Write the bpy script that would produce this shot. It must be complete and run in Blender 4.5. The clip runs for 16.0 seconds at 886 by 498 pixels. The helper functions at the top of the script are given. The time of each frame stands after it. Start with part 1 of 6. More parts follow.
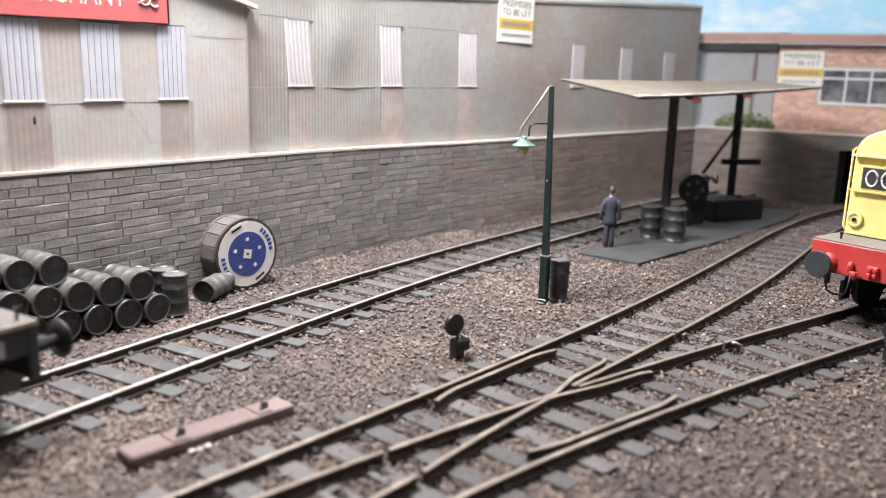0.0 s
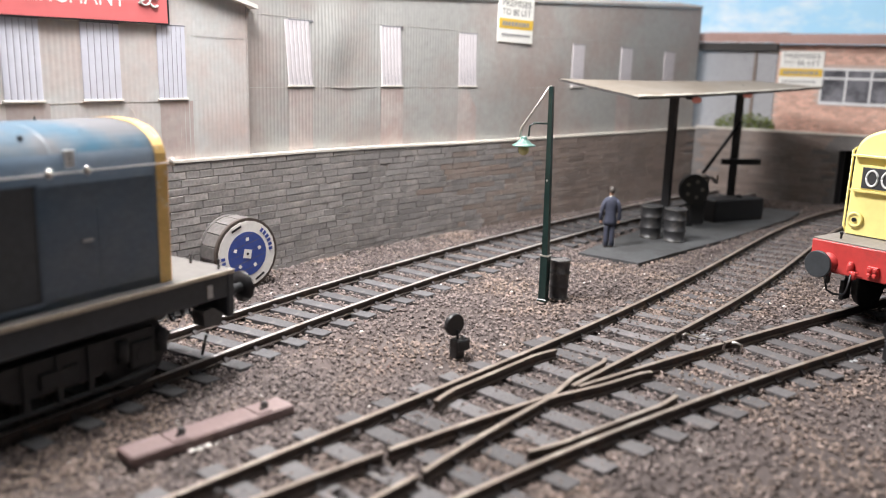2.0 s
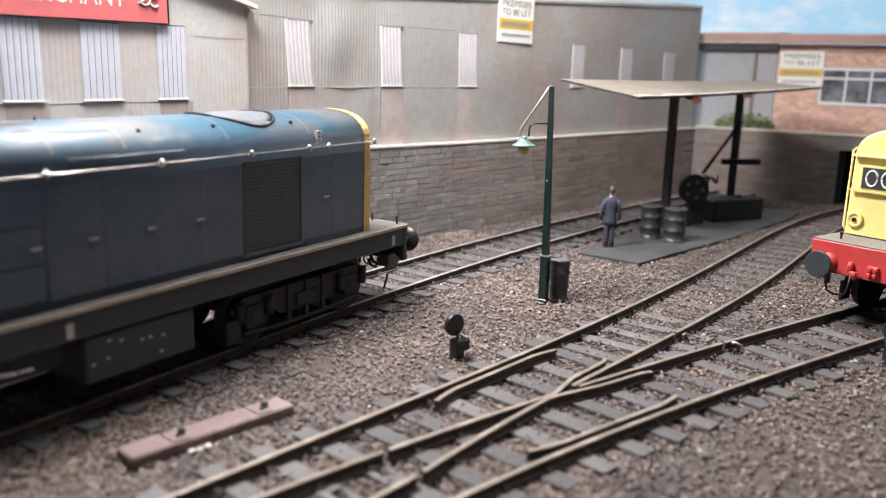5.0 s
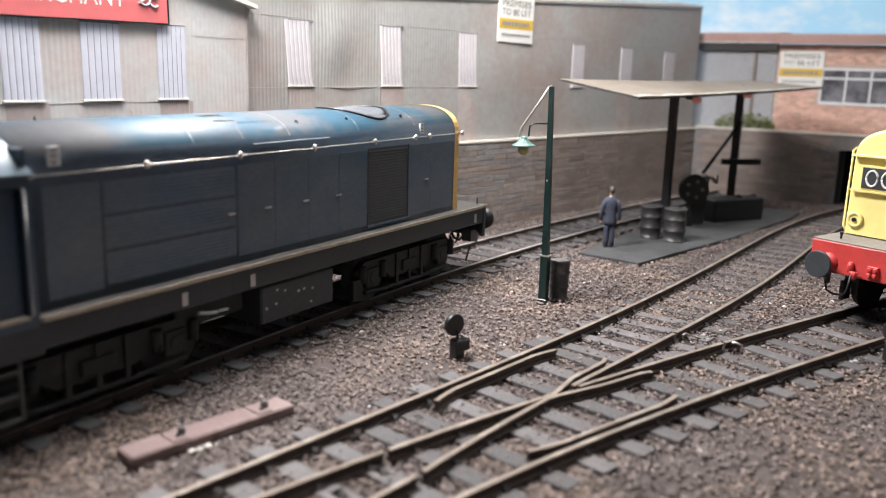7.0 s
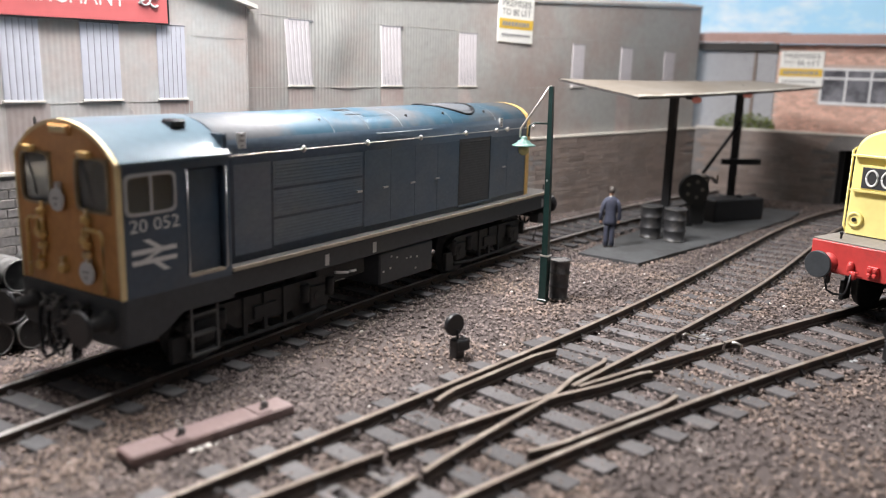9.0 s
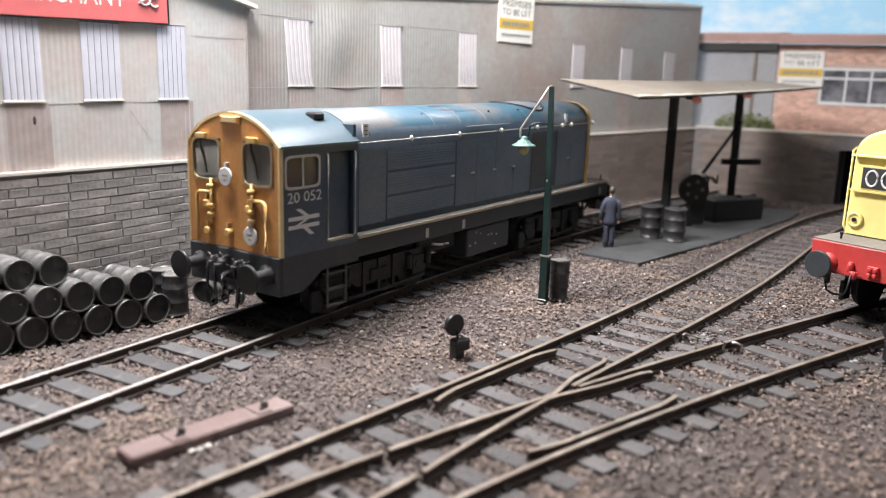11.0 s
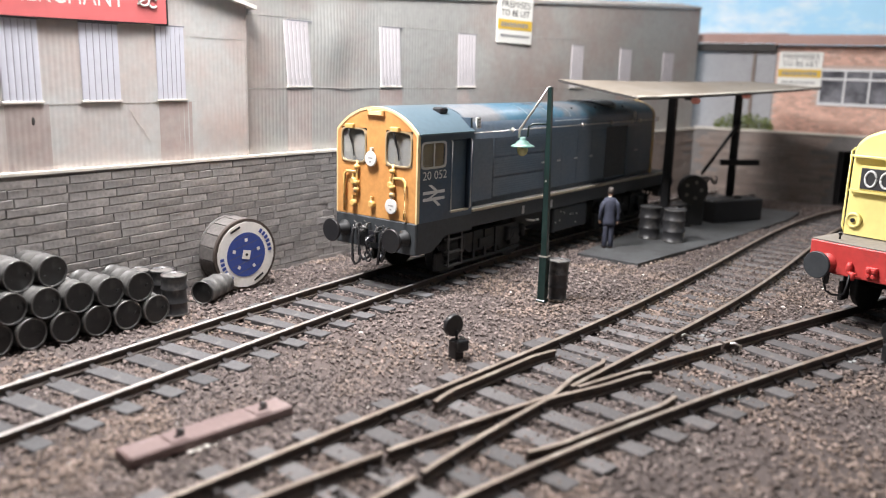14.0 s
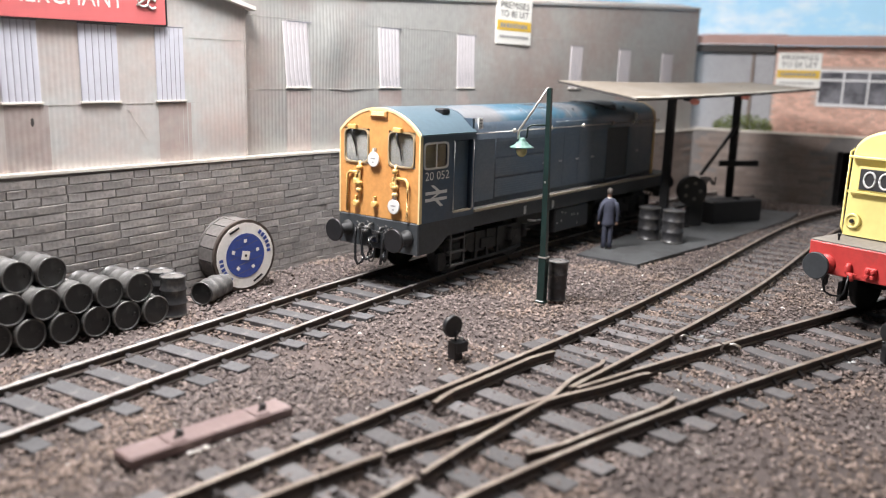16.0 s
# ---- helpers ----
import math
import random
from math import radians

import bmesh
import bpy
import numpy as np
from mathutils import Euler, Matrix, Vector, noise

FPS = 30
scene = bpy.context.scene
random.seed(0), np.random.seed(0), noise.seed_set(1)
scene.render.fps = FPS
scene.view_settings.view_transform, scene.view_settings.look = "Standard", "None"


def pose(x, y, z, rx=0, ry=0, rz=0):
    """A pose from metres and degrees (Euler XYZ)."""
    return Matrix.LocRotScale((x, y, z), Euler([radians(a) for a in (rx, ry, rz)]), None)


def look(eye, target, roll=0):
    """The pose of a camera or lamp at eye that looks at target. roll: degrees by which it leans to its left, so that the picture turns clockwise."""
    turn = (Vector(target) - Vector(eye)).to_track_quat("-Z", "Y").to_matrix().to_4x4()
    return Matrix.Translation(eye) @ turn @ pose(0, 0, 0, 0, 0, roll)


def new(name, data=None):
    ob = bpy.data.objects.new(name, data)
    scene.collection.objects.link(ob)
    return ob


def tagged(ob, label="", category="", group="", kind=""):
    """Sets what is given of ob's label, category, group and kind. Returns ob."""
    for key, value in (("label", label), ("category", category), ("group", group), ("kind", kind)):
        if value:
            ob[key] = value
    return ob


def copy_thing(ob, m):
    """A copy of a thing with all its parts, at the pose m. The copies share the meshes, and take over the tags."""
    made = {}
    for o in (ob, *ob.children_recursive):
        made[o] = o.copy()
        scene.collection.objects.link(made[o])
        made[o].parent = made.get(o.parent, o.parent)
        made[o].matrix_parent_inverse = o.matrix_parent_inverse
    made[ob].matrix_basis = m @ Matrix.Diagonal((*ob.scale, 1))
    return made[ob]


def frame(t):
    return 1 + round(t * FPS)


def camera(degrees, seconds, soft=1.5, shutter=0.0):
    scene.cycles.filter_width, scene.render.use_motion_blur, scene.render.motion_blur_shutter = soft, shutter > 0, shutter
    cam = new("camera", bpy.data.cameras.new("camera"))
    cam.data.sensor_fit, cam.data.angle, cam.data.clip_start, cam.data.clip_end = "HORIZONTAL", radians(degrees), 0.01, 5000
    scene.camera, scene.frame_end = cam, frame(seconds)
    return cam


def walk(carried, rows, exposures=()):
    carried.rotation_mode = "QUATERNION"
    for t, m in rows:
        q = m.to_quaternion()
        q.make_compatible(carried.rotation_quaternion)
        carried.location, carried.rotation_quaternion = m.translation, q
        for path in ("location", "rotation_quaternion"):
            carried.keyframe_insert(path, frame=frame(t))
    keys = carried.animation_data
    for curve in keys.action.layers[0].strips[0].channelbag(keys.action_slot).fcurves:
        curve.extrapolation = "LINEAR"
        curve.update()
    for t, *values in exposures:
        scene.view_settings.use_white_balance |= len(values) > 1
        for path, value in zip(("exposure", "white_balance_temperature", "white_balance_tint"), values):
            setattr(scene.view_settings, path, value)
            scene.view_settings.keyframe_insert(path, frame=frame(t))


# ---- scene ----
# All sizes below are written in millimetres of the model (1:76) and scaled by MM.
MM = 0.001
EYE = Vector((140.57, -134.68, 60.35))
YAW, PITCH, ROLL, LENS = radians(30.897), radians(-12.363), 1.668, 56.2

cam = camera(LENS, 16.0, 1.1, 0.5)
cam.data.dof.use_dof = True
cam.data.dof.focus_distance = 0.222
cam.data.dof.aperture_fstop = 17.0


def aim(dx=0.0, dy=0.0):
    """The camera's pose, turned by dx degrees to the right and dy degrees down."""
    a, b = YAW - radians(dx), PITCH - radians(dy)
    way = Vector((math.cos(b) * math.cos(a), math.cos(b) * math.sin(a), math.sin(b)))
    return look(EYE * MM, (EYE + 100 * way) * MM, ROLL)


walk(cam, [(0.0, aim()), (12.3, aim()), (12.9, aim(0.05, -0.035)), (14.0, aim(0.07, -0.05)), (14.8, aim(0.065, -0.03)),
           (15.4, aim(0.065, -0.05)), (15.7, aim(0.09, -0.08)), (16.0, aim(0.125, -0.115))],
     exposures=((0.0, 0.54), (3.5, 0.48), (8.0, 0.45), (12.5, 0.50), (16.0, 0.49)))

# ---- light: two lamps over the layout, two unseen fills at ceiling height ----
world = bpy.data.worlds.new("room_air")
scene.world = world
world.use_nodes = True
world.node_tree.nodes["Background"].inputs["Color"].default_value = (0.9, 0.95, 1.0, 1)
world.node_tree.nodes["Background"].inputs["Strength"].default_value = 0.02


def area_lamp(name, eye, target, watts, size, size_y, colour):
    data = bpy.data.lights.new(name, "AREA")
    data.shape, data.size, data.size_y, data.energy, data.color = "RECTANGLE", size * MM, size_y * MM, watts, colour
    lamp = new(name, data)
    lamp.matrix_world = look(Vector(eye) * MM, Vector(target) * MM)
    return lamp


area_lamp("layout_lamp", (268, 22, 190), (296, 7, 0), 0.94, 56, 50, (1.0, 0.97, 0.985))
area_lamp("layout_lamp", (402, -32, 202), (440, -28, 0), 0.31, 46, 30, (1.0, 0.97, 0.985))
# unseen broad fills, added to lift the ambient light
area_lamp("ceiling_lamp", (290, -330, 1370), (330, -30, 0), 4.2, 500, 400, (1.0, 0.965, 0.98))
area_lamp("ceiling_lamp", (540, 650, 1370), (300, -50, 0), 9.5, 500, 400, (1.0, 0.965, 0.95))


# ---- materials ----
def rgb(c, k=1.0):
    return (min(1, c[0] * k), min(1, c[1] * k), min(1, c[2] * k), 1)


def surface(name, colour, rough=0.7, metal=0.0, vary=0.18, grain=900.0, broad=60.0, bump=0.15, second=None, second_at=0.62,
            second_scale=None, piece=0.0, island=0.0, stretch=None, coat=0.0, spread=0.06, depth=0.0002):
    """A procedural surface: fine grain and broad patches of tone, an optional second colour in patches, tone by piece, fine relief."""
    m = bpy.data.materials.new(name)
    m.use_nodes = True
    nt = m.node_tree
    N, Lk = nt.nodes, nt.links
    b = N["Principled BSDF"]
    b.inputs["Roughness"].default_value = rough
    b.inputs["Metallic"].default_value = metal
    b.inputs["Coat Weight"].default_value = coat
    tc = N.new("ShaderNodeTexCoord")
    mp = N.new("ShaderNodeMapping")
    Lk.new(tc.outputs["Object"], mp.inputs["Vector"])
    if stretch:
        mp.inputs["Scale"].default_value = stretch
    fine, wide = N.new("ShaderNodeTexNoise"), N.new("ShaderNodeTexNoise")
    for n, s in ((fine, grain), (wide, broad)):
        n.inputs["Scale"].default_value = s
        n.inputs["Detail"].default_value = 4
        Lk.new(mp.outputs["Vector"], n.inputs["Vector"])
    add = N.new("ShaderNodeMath")
    add.operation = "ADD"
    Lk.new(fine.outputs["Fac"], add.inputs[0])
    Lk.new(wide.outputs["Fac"], add.inputs[1])
    tone = N.new("ShaderNodeMapRange")
    tone.inputs["From Min"].default_value, tone.inputs["From Max"].default_value = 0.6, 1.4
    tone.inputs["To Min"].default_value, tone.inputs["To Max"].default_value = 1 - vary, 1 + vary
    Lk.new(add.outputs[0], tone.inputs["Value"])
    last = tone.outputs["Result"]
    for amount, kind, out in ((piece, "ShaderNodeObjectInfo", "Random"), (island, "ShaderNodeNewGeometry", "Random Per Island")):
        if amount:
            src = N.new(kind)
            r = N.new("ShaderNodeMapRange")
            r.inputs["To Min"].default_value, r.inputs["To Max"].default_value = 1 - amount, 1 + amount
            Lk.new(src.outputs[out], r.inputs["Value"])
            mul = N.new("ShaderNodeMath")
            mul.operation = "MULTIPLY"
            Lk.new(last, mul.inputs[0])
            Lk.new(r.outputs["Result"], mul.inputs[1])
            last = mul.outputs[0]
    base = N.new("ShaderNodeMix")
    base.data_type = "RGBA"
    base.inputs["A"].default_value = rgb(colour)
    base.inputs["B"].default_value = rgb(second or colour)
    if second:
        patch = N.new("ShaderNodeTexNoise")
        patch.inputs["Scale"].default_value = second_scale or broad * 1.7
        patch.inputs["Detail"].default_value = 5
        patch.inputs["Roughness"].default_value = 0.65
        Lk.new(mp.outputs["Vector"], patch.inputs["Vector"])
        edge = N.new("ShaderNodeMapRange")
        edge.inputs["From Min"].default_value, edge.inputs["From Max"].default_value = second_at - spread, second_at + spread
        Lk.new(patch.outputs["Fac"], edge.inputs["Value"])
        Lk.new(edge.outputs["Result"], base.inputs["Factor"])
    else:
        base.inputs["Factor"].default_value = 0
    scale = N.new("ShaderNodeVectorMath")
    scale.operation = "SCALE"
    Lk.new(base.outputs["Result"], scale.inputs[0])
    Lk.new(last, scale.inputs["Scale"])
    Lk.new(scale.outputs["Vector"], b.inputs["Base Color"])
    rr = N.new("ShaderNodeMapRange")
    rr.inputs["To Min"].default_value, rr.inputs["To Max"].default_value = max(0.03, rough - 0.12), min(1, rough + 0.12)
    Lk.new(wide.outputs["Fac"], rr.inputs["Value"])
    Lk.new(rr.outputs["Result"], b.inputs["Roughness"])
    if bump:
        bp = N.new("ShaderNodeBump")
        bp.inputs["Strength"].default_value = bump
        bp.inputs["Distance"].default_value = depth
        Lk.new(fine.outputs["Fac"], bp.inputs["Height"])
        Lk.new(bp.outputs["Normal"], b.inputs["Normal"])
    return m


def glowing(name, colour, power):
    m = surface(name, colour, 0.3, bump=0)
    b = m.node_tree.nodes["Principled BSDF"]
    b.inputs["Emission Color"].default_value = rgb(colour)
    b.inputs["Emission Strength"].default_value = power
    return m


def clear_glass(name, tint, rough=0.05, through_it=1.0):
    m = bpy.data.materials.new(name)
    m.use_nodes = True
    b = m.node_tree.nodes["Principled BSDF"]
    b.inputs["Base Color"].default_value = rgb(tint)
    b.inputs["Roughness"].default_value = rough
    b.inputs["Transmission Weight"].default_value = through_it
    b.inputs["IOR"].default_value = 1.2
    return m


EARTH = surface("dark_ballast_earth", (0.075, 0.058, 0.052), 0.95, grain=1400, broad=25, vary=0.35, bump=0.6, second=(0.11, 0.09, 0.08), depth=0.0006)
STONES = surface("ballast_chippings", (0.150, 0.121, 0.111), 0.9, grain=900, broad=18, vary=0.28, bump=0.2, island=0.58,
                 second=(0.200, 0.152, 0.126), second_at=0.55, second_scale=30)
PALE_GRIT = surface("pale_grit", (0.62, 0.58, 0.53), 0.8, island=0.3)
GLUE = surface("dried_pale_glue", (0.30, 0.31, 0.31), 0.3, grain=900, broad=300, vary=0.3, bump=0.1, coat=0.4)
SLEEPER = surface("grey_sleeper", (0.082, 0.080, 0.081), 0.85, grain=1500, broad=160, vary=0.3, bump=0.4, piece=0.25, second=(0.118, 0.110, 0.106))
SLEEPER_BROWN = surface("dirty_brown_sleeper", (0.094, 0.088, 0.087), 0.85, grain=1500, broad=160, vary=0.3, bump=0.4, piece=0.28, second=(0.122, 0.105, 0.098))
CHAIR = surface("rusty_rail_chair", (0.05, 0.042, 0.04), 0.8, island=0.2)
RAIL_SIDE = surface("rusted_rail_side", (0.060, 0.044, 0.036), 0.75, grain=1500, broad=140, vary=0.3, second=(0.10, 0.066, 0.045))
RAIL_TOP = surface("worn_rail_head", (0.46, 0.43, 0.40), 0.38, 0.5, grain=1200, broad=90, vary=0.25, bump=0.05, second=(0.28, 0.23, 0.19), second_at=0.62)
RAIL_BRASS = surface("tarnished_rail_head", (0.225, 0.180, 0.145), 0.42, 0.35, grain=1200, broad=90, vary=0.25, bump=0.05, second=(0.31, 0.265, 0.22), second_at=0.56)
WALL_STONE = surface("grey_wall_stone", (0.245, 0.228, 0.218), 0.85, grain=1100, broad=70, vary=0.25, bump=0.45, piece=0.16, island=0.12,
                     second=(0.315, 0.288, 0.268), second_at=0.57, second_scale=180, depth=0.0004)
# weathered brown, reddened to carry the warm bounced light on the far wall
WALL_BROWN = surface("brown_weathered_bounce_stone", (0.232, 0.183, 0.156), 0.85, grain=1100, broad=40, vary=0.24, bump=0.5, island=0.15,
                     second=(0.25, 0.22, 0.198), second_at=0.56, second_scale=60, spread=0.12, depth=0.0004)
WALL_JOINT = surface("wall_mortar", (0.205, 0.19, 0.18), 0.95, grain=1300, broad=80, bump=0.4, second=(0.175, 0.16, 0.15))
COPING = surface("pale_coping_edge", (0.60, 0.56, 0.49), 0.8, grain=700, broad=60, vary=0.12, second=(0.42, 0.38, 0.33), second_at=0.66)
TIN = surface("weathered_corrugated_card", (0.51, 0.515, 0.495), 0.62, grain=500, broad=18, vary=0.12, bump=0.05, second=(0.50, 0.405, 0.365), second_at=0.53,
              second_scale=32, spread=0.13)
TIN_B = surface("grey_green_corrugated_card", (0.362, 0.360, 0.340), 0.55, grain=450, broad=14, vary=0.14, bump=0.05, second=(0.335, 0.268, 0.238), second_at=0.55,
                second_scale=24, spread=0.13)
RUST_STAIN = surface("rust_stained_sheet", (0.365, 0.280, 0.252), 0.65, grain=420, broad=40, vary=0.14, second=(0.45, 0.425, 0.40), second_at=0.54,
                     second_scale=60, spread=0.2)
GLAZING = surface("milky_corrugated_glazing", (0.60, 0.605, 0.665), 0.45, grain=300, broad=50, vary=0.1, bump=0.02, coat=0.15)
GLAZING_B = surface("dusty_pinkish_glazing", (0.60, 0.565, 0.575), 0.5, grain=300, broad=50, vary=0.12, bump=0.02)
LAP = surface("sheet_lap_line", (0.45, 0.435, 0.41), 0.7)
GLAZE_RIB = surface("grey_glazing_groove", (0.20, 0.20, 0.225), 0.6)
CARD_EDGE = surface("pale_card_edge", (0.68, 0.64, 0.58), 0.8, vary=0.1)
SIGN_RED = surface("red_sign_board", (0.62, 0.150, 0.148), 0.5, grain=300, broad=40, vary=0.07, bump=0.02)
SIGN_WHITE = surface("white_sign_paper", (0.78, 0.77, 0.72), 0.6, vary=0.06, broad=50, bump=0.02)
SIGN_YELLOW = surface("yellow_sign_band", (0.68, 0.44, 0.05), 0.6, vary=0.1)
INK = surface("black_print", (0.03, 0.03, 0.032), 0.6)
GREY_INK = surface("grey_print", (0.25, 0.25, 0.25), 0.6)
BRICK = surface("pale_red_brick", (0.68, 0.43, 0.34), 0.85, grain=700, broad=60, vary=0.16, bump=0.3, island=0.2, second=(0.72, 0.53, 0.44), second_scale=120)
BRICK_JOINT = surface("brick_mortar", (0.56, 0.44, 0.38), 0.9)
ROOF_RED = surface("brown_felt_roof", (0.40, 0.255, 0.22), 0.85, grain=800, broad=40, vary=0.18)
FRAME_WHITE = surface("white_window_frame", (0.70, 0.70, 0.70), 0.5, vary=0.08)
DARK_PANE = surface("dark_window_pane", (0.085, 0.085, 0.095), 0.15, vary=0.25, bump=0, second=(0.24, 0.24, 0.26), second_at=0.5, second_scale=60, spread=0.1)
DOOR_GREY = surface("grey_painted_boards", (0.34, 0.34, 0.35), 0.6, grain=600, broad=40, vary=0.12, second=(0.27, 0.265, 0.27))
GREEN_LEAF = surface("foam_foliage", (0.15, 0.185, 0.055), 0.9, grain=600, broad=120, vary=0.4, island=0.5, bump=0.5)
LAMP_GREEN = surface("dark_green_enamel", (0.006, 0.022, 0.019), 0.38, grain=700, broad=90, vary=0.3, bump=0.06, coat=0.2)
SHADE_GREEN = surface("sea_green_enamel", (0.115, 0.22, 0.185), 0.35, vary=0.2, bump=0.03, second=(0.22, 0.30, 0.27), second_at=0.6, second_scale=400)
BARE_METAL = surface("bright_worn_metal", (0.62, 0.58, 0.53), 0.35, 0.8, vary=0.2, bump=0.05)
BULB = surface("unlit_amber_bulb", (0.55, 0.52, 0.22), 0.15, vary=0.1, bump=0, coat=0.5)
DRUM_BLACK = surface("oily_black_drum_end", (0.013, 0.014, 0.014), 0.34, grain=800, broad=150, vary=0.35, bump=0.15, piece=0.3, second=(0.030, 0.030, 0.029),
                     second_at=0.6, second_scale=260)
DRUM_RIM = surface("worn_drum_rim", (0.12, 0.117, 0.11), 0.4, 0.3, grain=900, broad=260, vary=0.4, bump=0.1, piece=0.2, second=(0.035, 0.035, 0.035), second_at=0.52, second_scale=420)
DRUM_LID = surface("dusty_drum_lid", (0.15, 0.14, 0.13), 0.6, grain=900, broad=150, vary=0.25, bump=0.15, second=(0.07, 0.066, 0.062), second_at=0.55, second_scale=300)
DRUM_TOP = surface("dusty_drum_side", (0.115, 0.112, 0.106), 0.5, grain=900, broad=150, vary=0.35, bump=0.2, piece=0.3, second=(0.038, 0.039, 0.038),
                   second_at=0.54, second_scale=200, spread=0.09)
DRUM_DARK = surface("grimy_dark_drum_side", (0.034, 0.034, 0.036), 0.42, grain=900, broad=150, vary=0.35, bump=0.15, piece=0.2, second=(0.075, 0.07, 0.066), second_at=0.58, second_scale=230)
WOOD_GREY = surface("weathered_reel_wood", (0.118, 0.108, 0.101), 0.8, grain=700, broad=90, vary=0.35, bump=0.3, second=(0.16, 0.148, 0.138))
REEL_WHITE = surface("white_reel_paint", (0.74, 0.72, 0.68), 0.5, vary=0.1, second=(0.5, 0.46, 0.4), second_at=0.67)
REEL_BLUE = surface("blue_reel_paint", (0.035, 0.065, 0.26), 0.5, vary=0.15)
COVER_RED = surface("red_brown_cover_paint", (0.150, 0.100, 0.092), 0.55, grain=900, broad=60, vary=0.2, bump=0.15, second=(0.185, 0.135, 0.125), second_at=0.57)
BLACK_PAINT = surface("black_paint", (0.012, 0.012, 0.013), 0.42, vary=0.25, bump=0.08)
HOSE_BLACK = surface("glossy_black_rubber", (0.014, 0.014, 0.015), 0.24, vary=0.3, bump=0.06, coat=0.3)
PAD_GREY = surface("oily_concrete_pad", (0.058, 0.060, 0.061), 0.75, grain=900, broad=50, vary=0.25, bump=0.2, second=(0.040, 0.040, 0.040), second_at=0.55)
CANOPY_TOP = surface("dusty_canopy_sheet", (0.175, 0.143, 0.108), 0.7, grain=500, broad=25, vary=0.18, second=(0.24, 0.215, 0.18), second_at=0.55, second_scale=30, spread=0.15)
CANOPY_EDGE = surface("dark_canopy_underside", (0.05, 0.045, 0.042), 0.8, vary=0.25)
RED_LAMP = glowing("red_lamp_glass", (0.62, 0.22, 0.17), 0.12)
SUIT = surface("painted_blue_grey", (0.042, 0.047, 0.072), 0.75, grain=900, broad=200, vary=0.3, bump=0.2)
TANK_BLACK = surface("sooty_black_tank", (0.016, 0.016, 0.017), 0.6, vary=0.3)
PIPE_GREY = surface("grey_pump_metal", (0.16, 0.14, 0.13), 0.5, vary=0.3)
# grey patches: dust, paled further to paint in the hood's reflected haze
LOCO_BLUE = surface("weathered_hazed_rail_blue", (0.040, 0.082, 0.130), 0.48, grain=700, broad=30, vary=0.2, bump=0.04, second=(0.140, 0.151, 0.164), second_at=0.51,
                    second_scale=20, spread=0.22, coat=0.1, stretch=(1, 1, 1.6))
CAB_BLUE = surface("cleaner_rail_blue", (0.034, 0.064, 0.100), 0.46, grain=700, broad=30, vary=0.2, bump=0.04, second=(0.070, 0.078, 0.088), second_at=0.55,
                   second_scale=40, spread=0.2, coat=0.12)
LOCO_ROOF = surface("blue_roof_paint", (0.018, 0.072, 0.112), 0.54, grain=600, broad=40, vary=0.2, bump=0.04, second=(0.094, 0.098, 0.104), second_at=0.485,
                    second_scale=22, spread=0.05, coat=0.05)
ROOF_DUST = surface("dusty_grey_roof_sheet", (0.085, 0.09, 0.098), 0.65, grain=600, broad=60, vary=0.3, second=(0.045, 0.065, 0.08), second_at=0.54, second_scale=90)
SEAM_PALE = surface("worn_pale_seam", (0.22, 0.25, 0.27), 0.45, vary=0.3)
GRILLE_DARK = surface("dark_grille_slats", (0.050, 0.053, 0.056), 0.65, vary=0.25)
CAB_ROOF = surface("grey_blue_cab_roof", (0.080, 0.118, 0.142), 0.32, grain=600, broad=40, vary=0.14, bump=0.03, coat=0.15)
LOCO_YELLOW = surface("warning_yellow_front", (0.55, 0.27, 0.085), 0.5, grain=700, broad=70, vary=0.16, bump=0.04, second=(0.42, 0.185, 0.055), second_at=0.60, second_scale=75, spread=0.12)
FITTING_YELLOW = surface("worn_yellow_fittings", (0.62, 0.40, 0.13), 0.42, grain=900, broad=300, vary=0.2, second=(0.70, 0.60, 0.40), second_at=0.62, second_scale=500)
FRONT_RIM = surface("grubby_windscreen_rim", (0.34, 0.26, 0.15), 0.5, vary=0.25)
SIDE_PANE = clear_glass("cab_side_pane", (0.80, 0.80, 0.76), 0.06, 0.95)
YELLOW_EDGE = surface("pale_yellow_edging", (0.70, 0.55, 0.29), 0.5, vary=0.12)
PALE_YELLOW = surface("pale_yellow_nose", (0.80, 0.68, 0.25), 0.42, grain=500, broad=50, vary=0.08, bump=0.03)
BEAM_RED = surface("red_buffer_beam", (0.50, 0.050, 0.045), 0.45, grain=700, broad=80, vary=0.14, bump=0.06, second=(0.36, 0.05, 0.045), second_at=0.63)
LOCO_GREEN = surface("dark_green_body", (0.02, 0.045, 0.03), 0.4, vary=0.2)
DECK_TOP = surface("dusty_walkway", (0.105, 0.098, 0.088), 0.75, grain=800, broad=60, vary=0.25, bump=0.2)
DECK_TAN = surface("dusty_footplate_edge", (0.40, 0.345, 0.265), 0.7, grain=800, broad=60, vary=0.2, second=(0.25, 0.22, 0.18), second_at=0.62)
DECK_GREY = surface("dusty_grey_deck", (0.20, 0.18, 0.155), 0.7, grain=800, broad=60, vary=0.25, bump=0.2)
STRIP_PALE = surface("pale_torn_card_strip", (0.40, 0.37, 0.32), 0.75, grain=700, broad=60, vary=0.25, second=(0.22, 0.18, 0.14), second_at=0.58)
SOLE_GREY = surface("grimy_solebar", (0.034, 0.039, 0.043), 0.55, grain=800, broad=70, vary=0.25, bump=0.08)
UNDER_BLACK = surface("grimy_underframe", (0.018, 0.019, 0.0195), 0.65, grain=900, broad=120, vary=0.4, bump=0.2, second=(0.032, 0.031, 0.030), second_at=0.6)
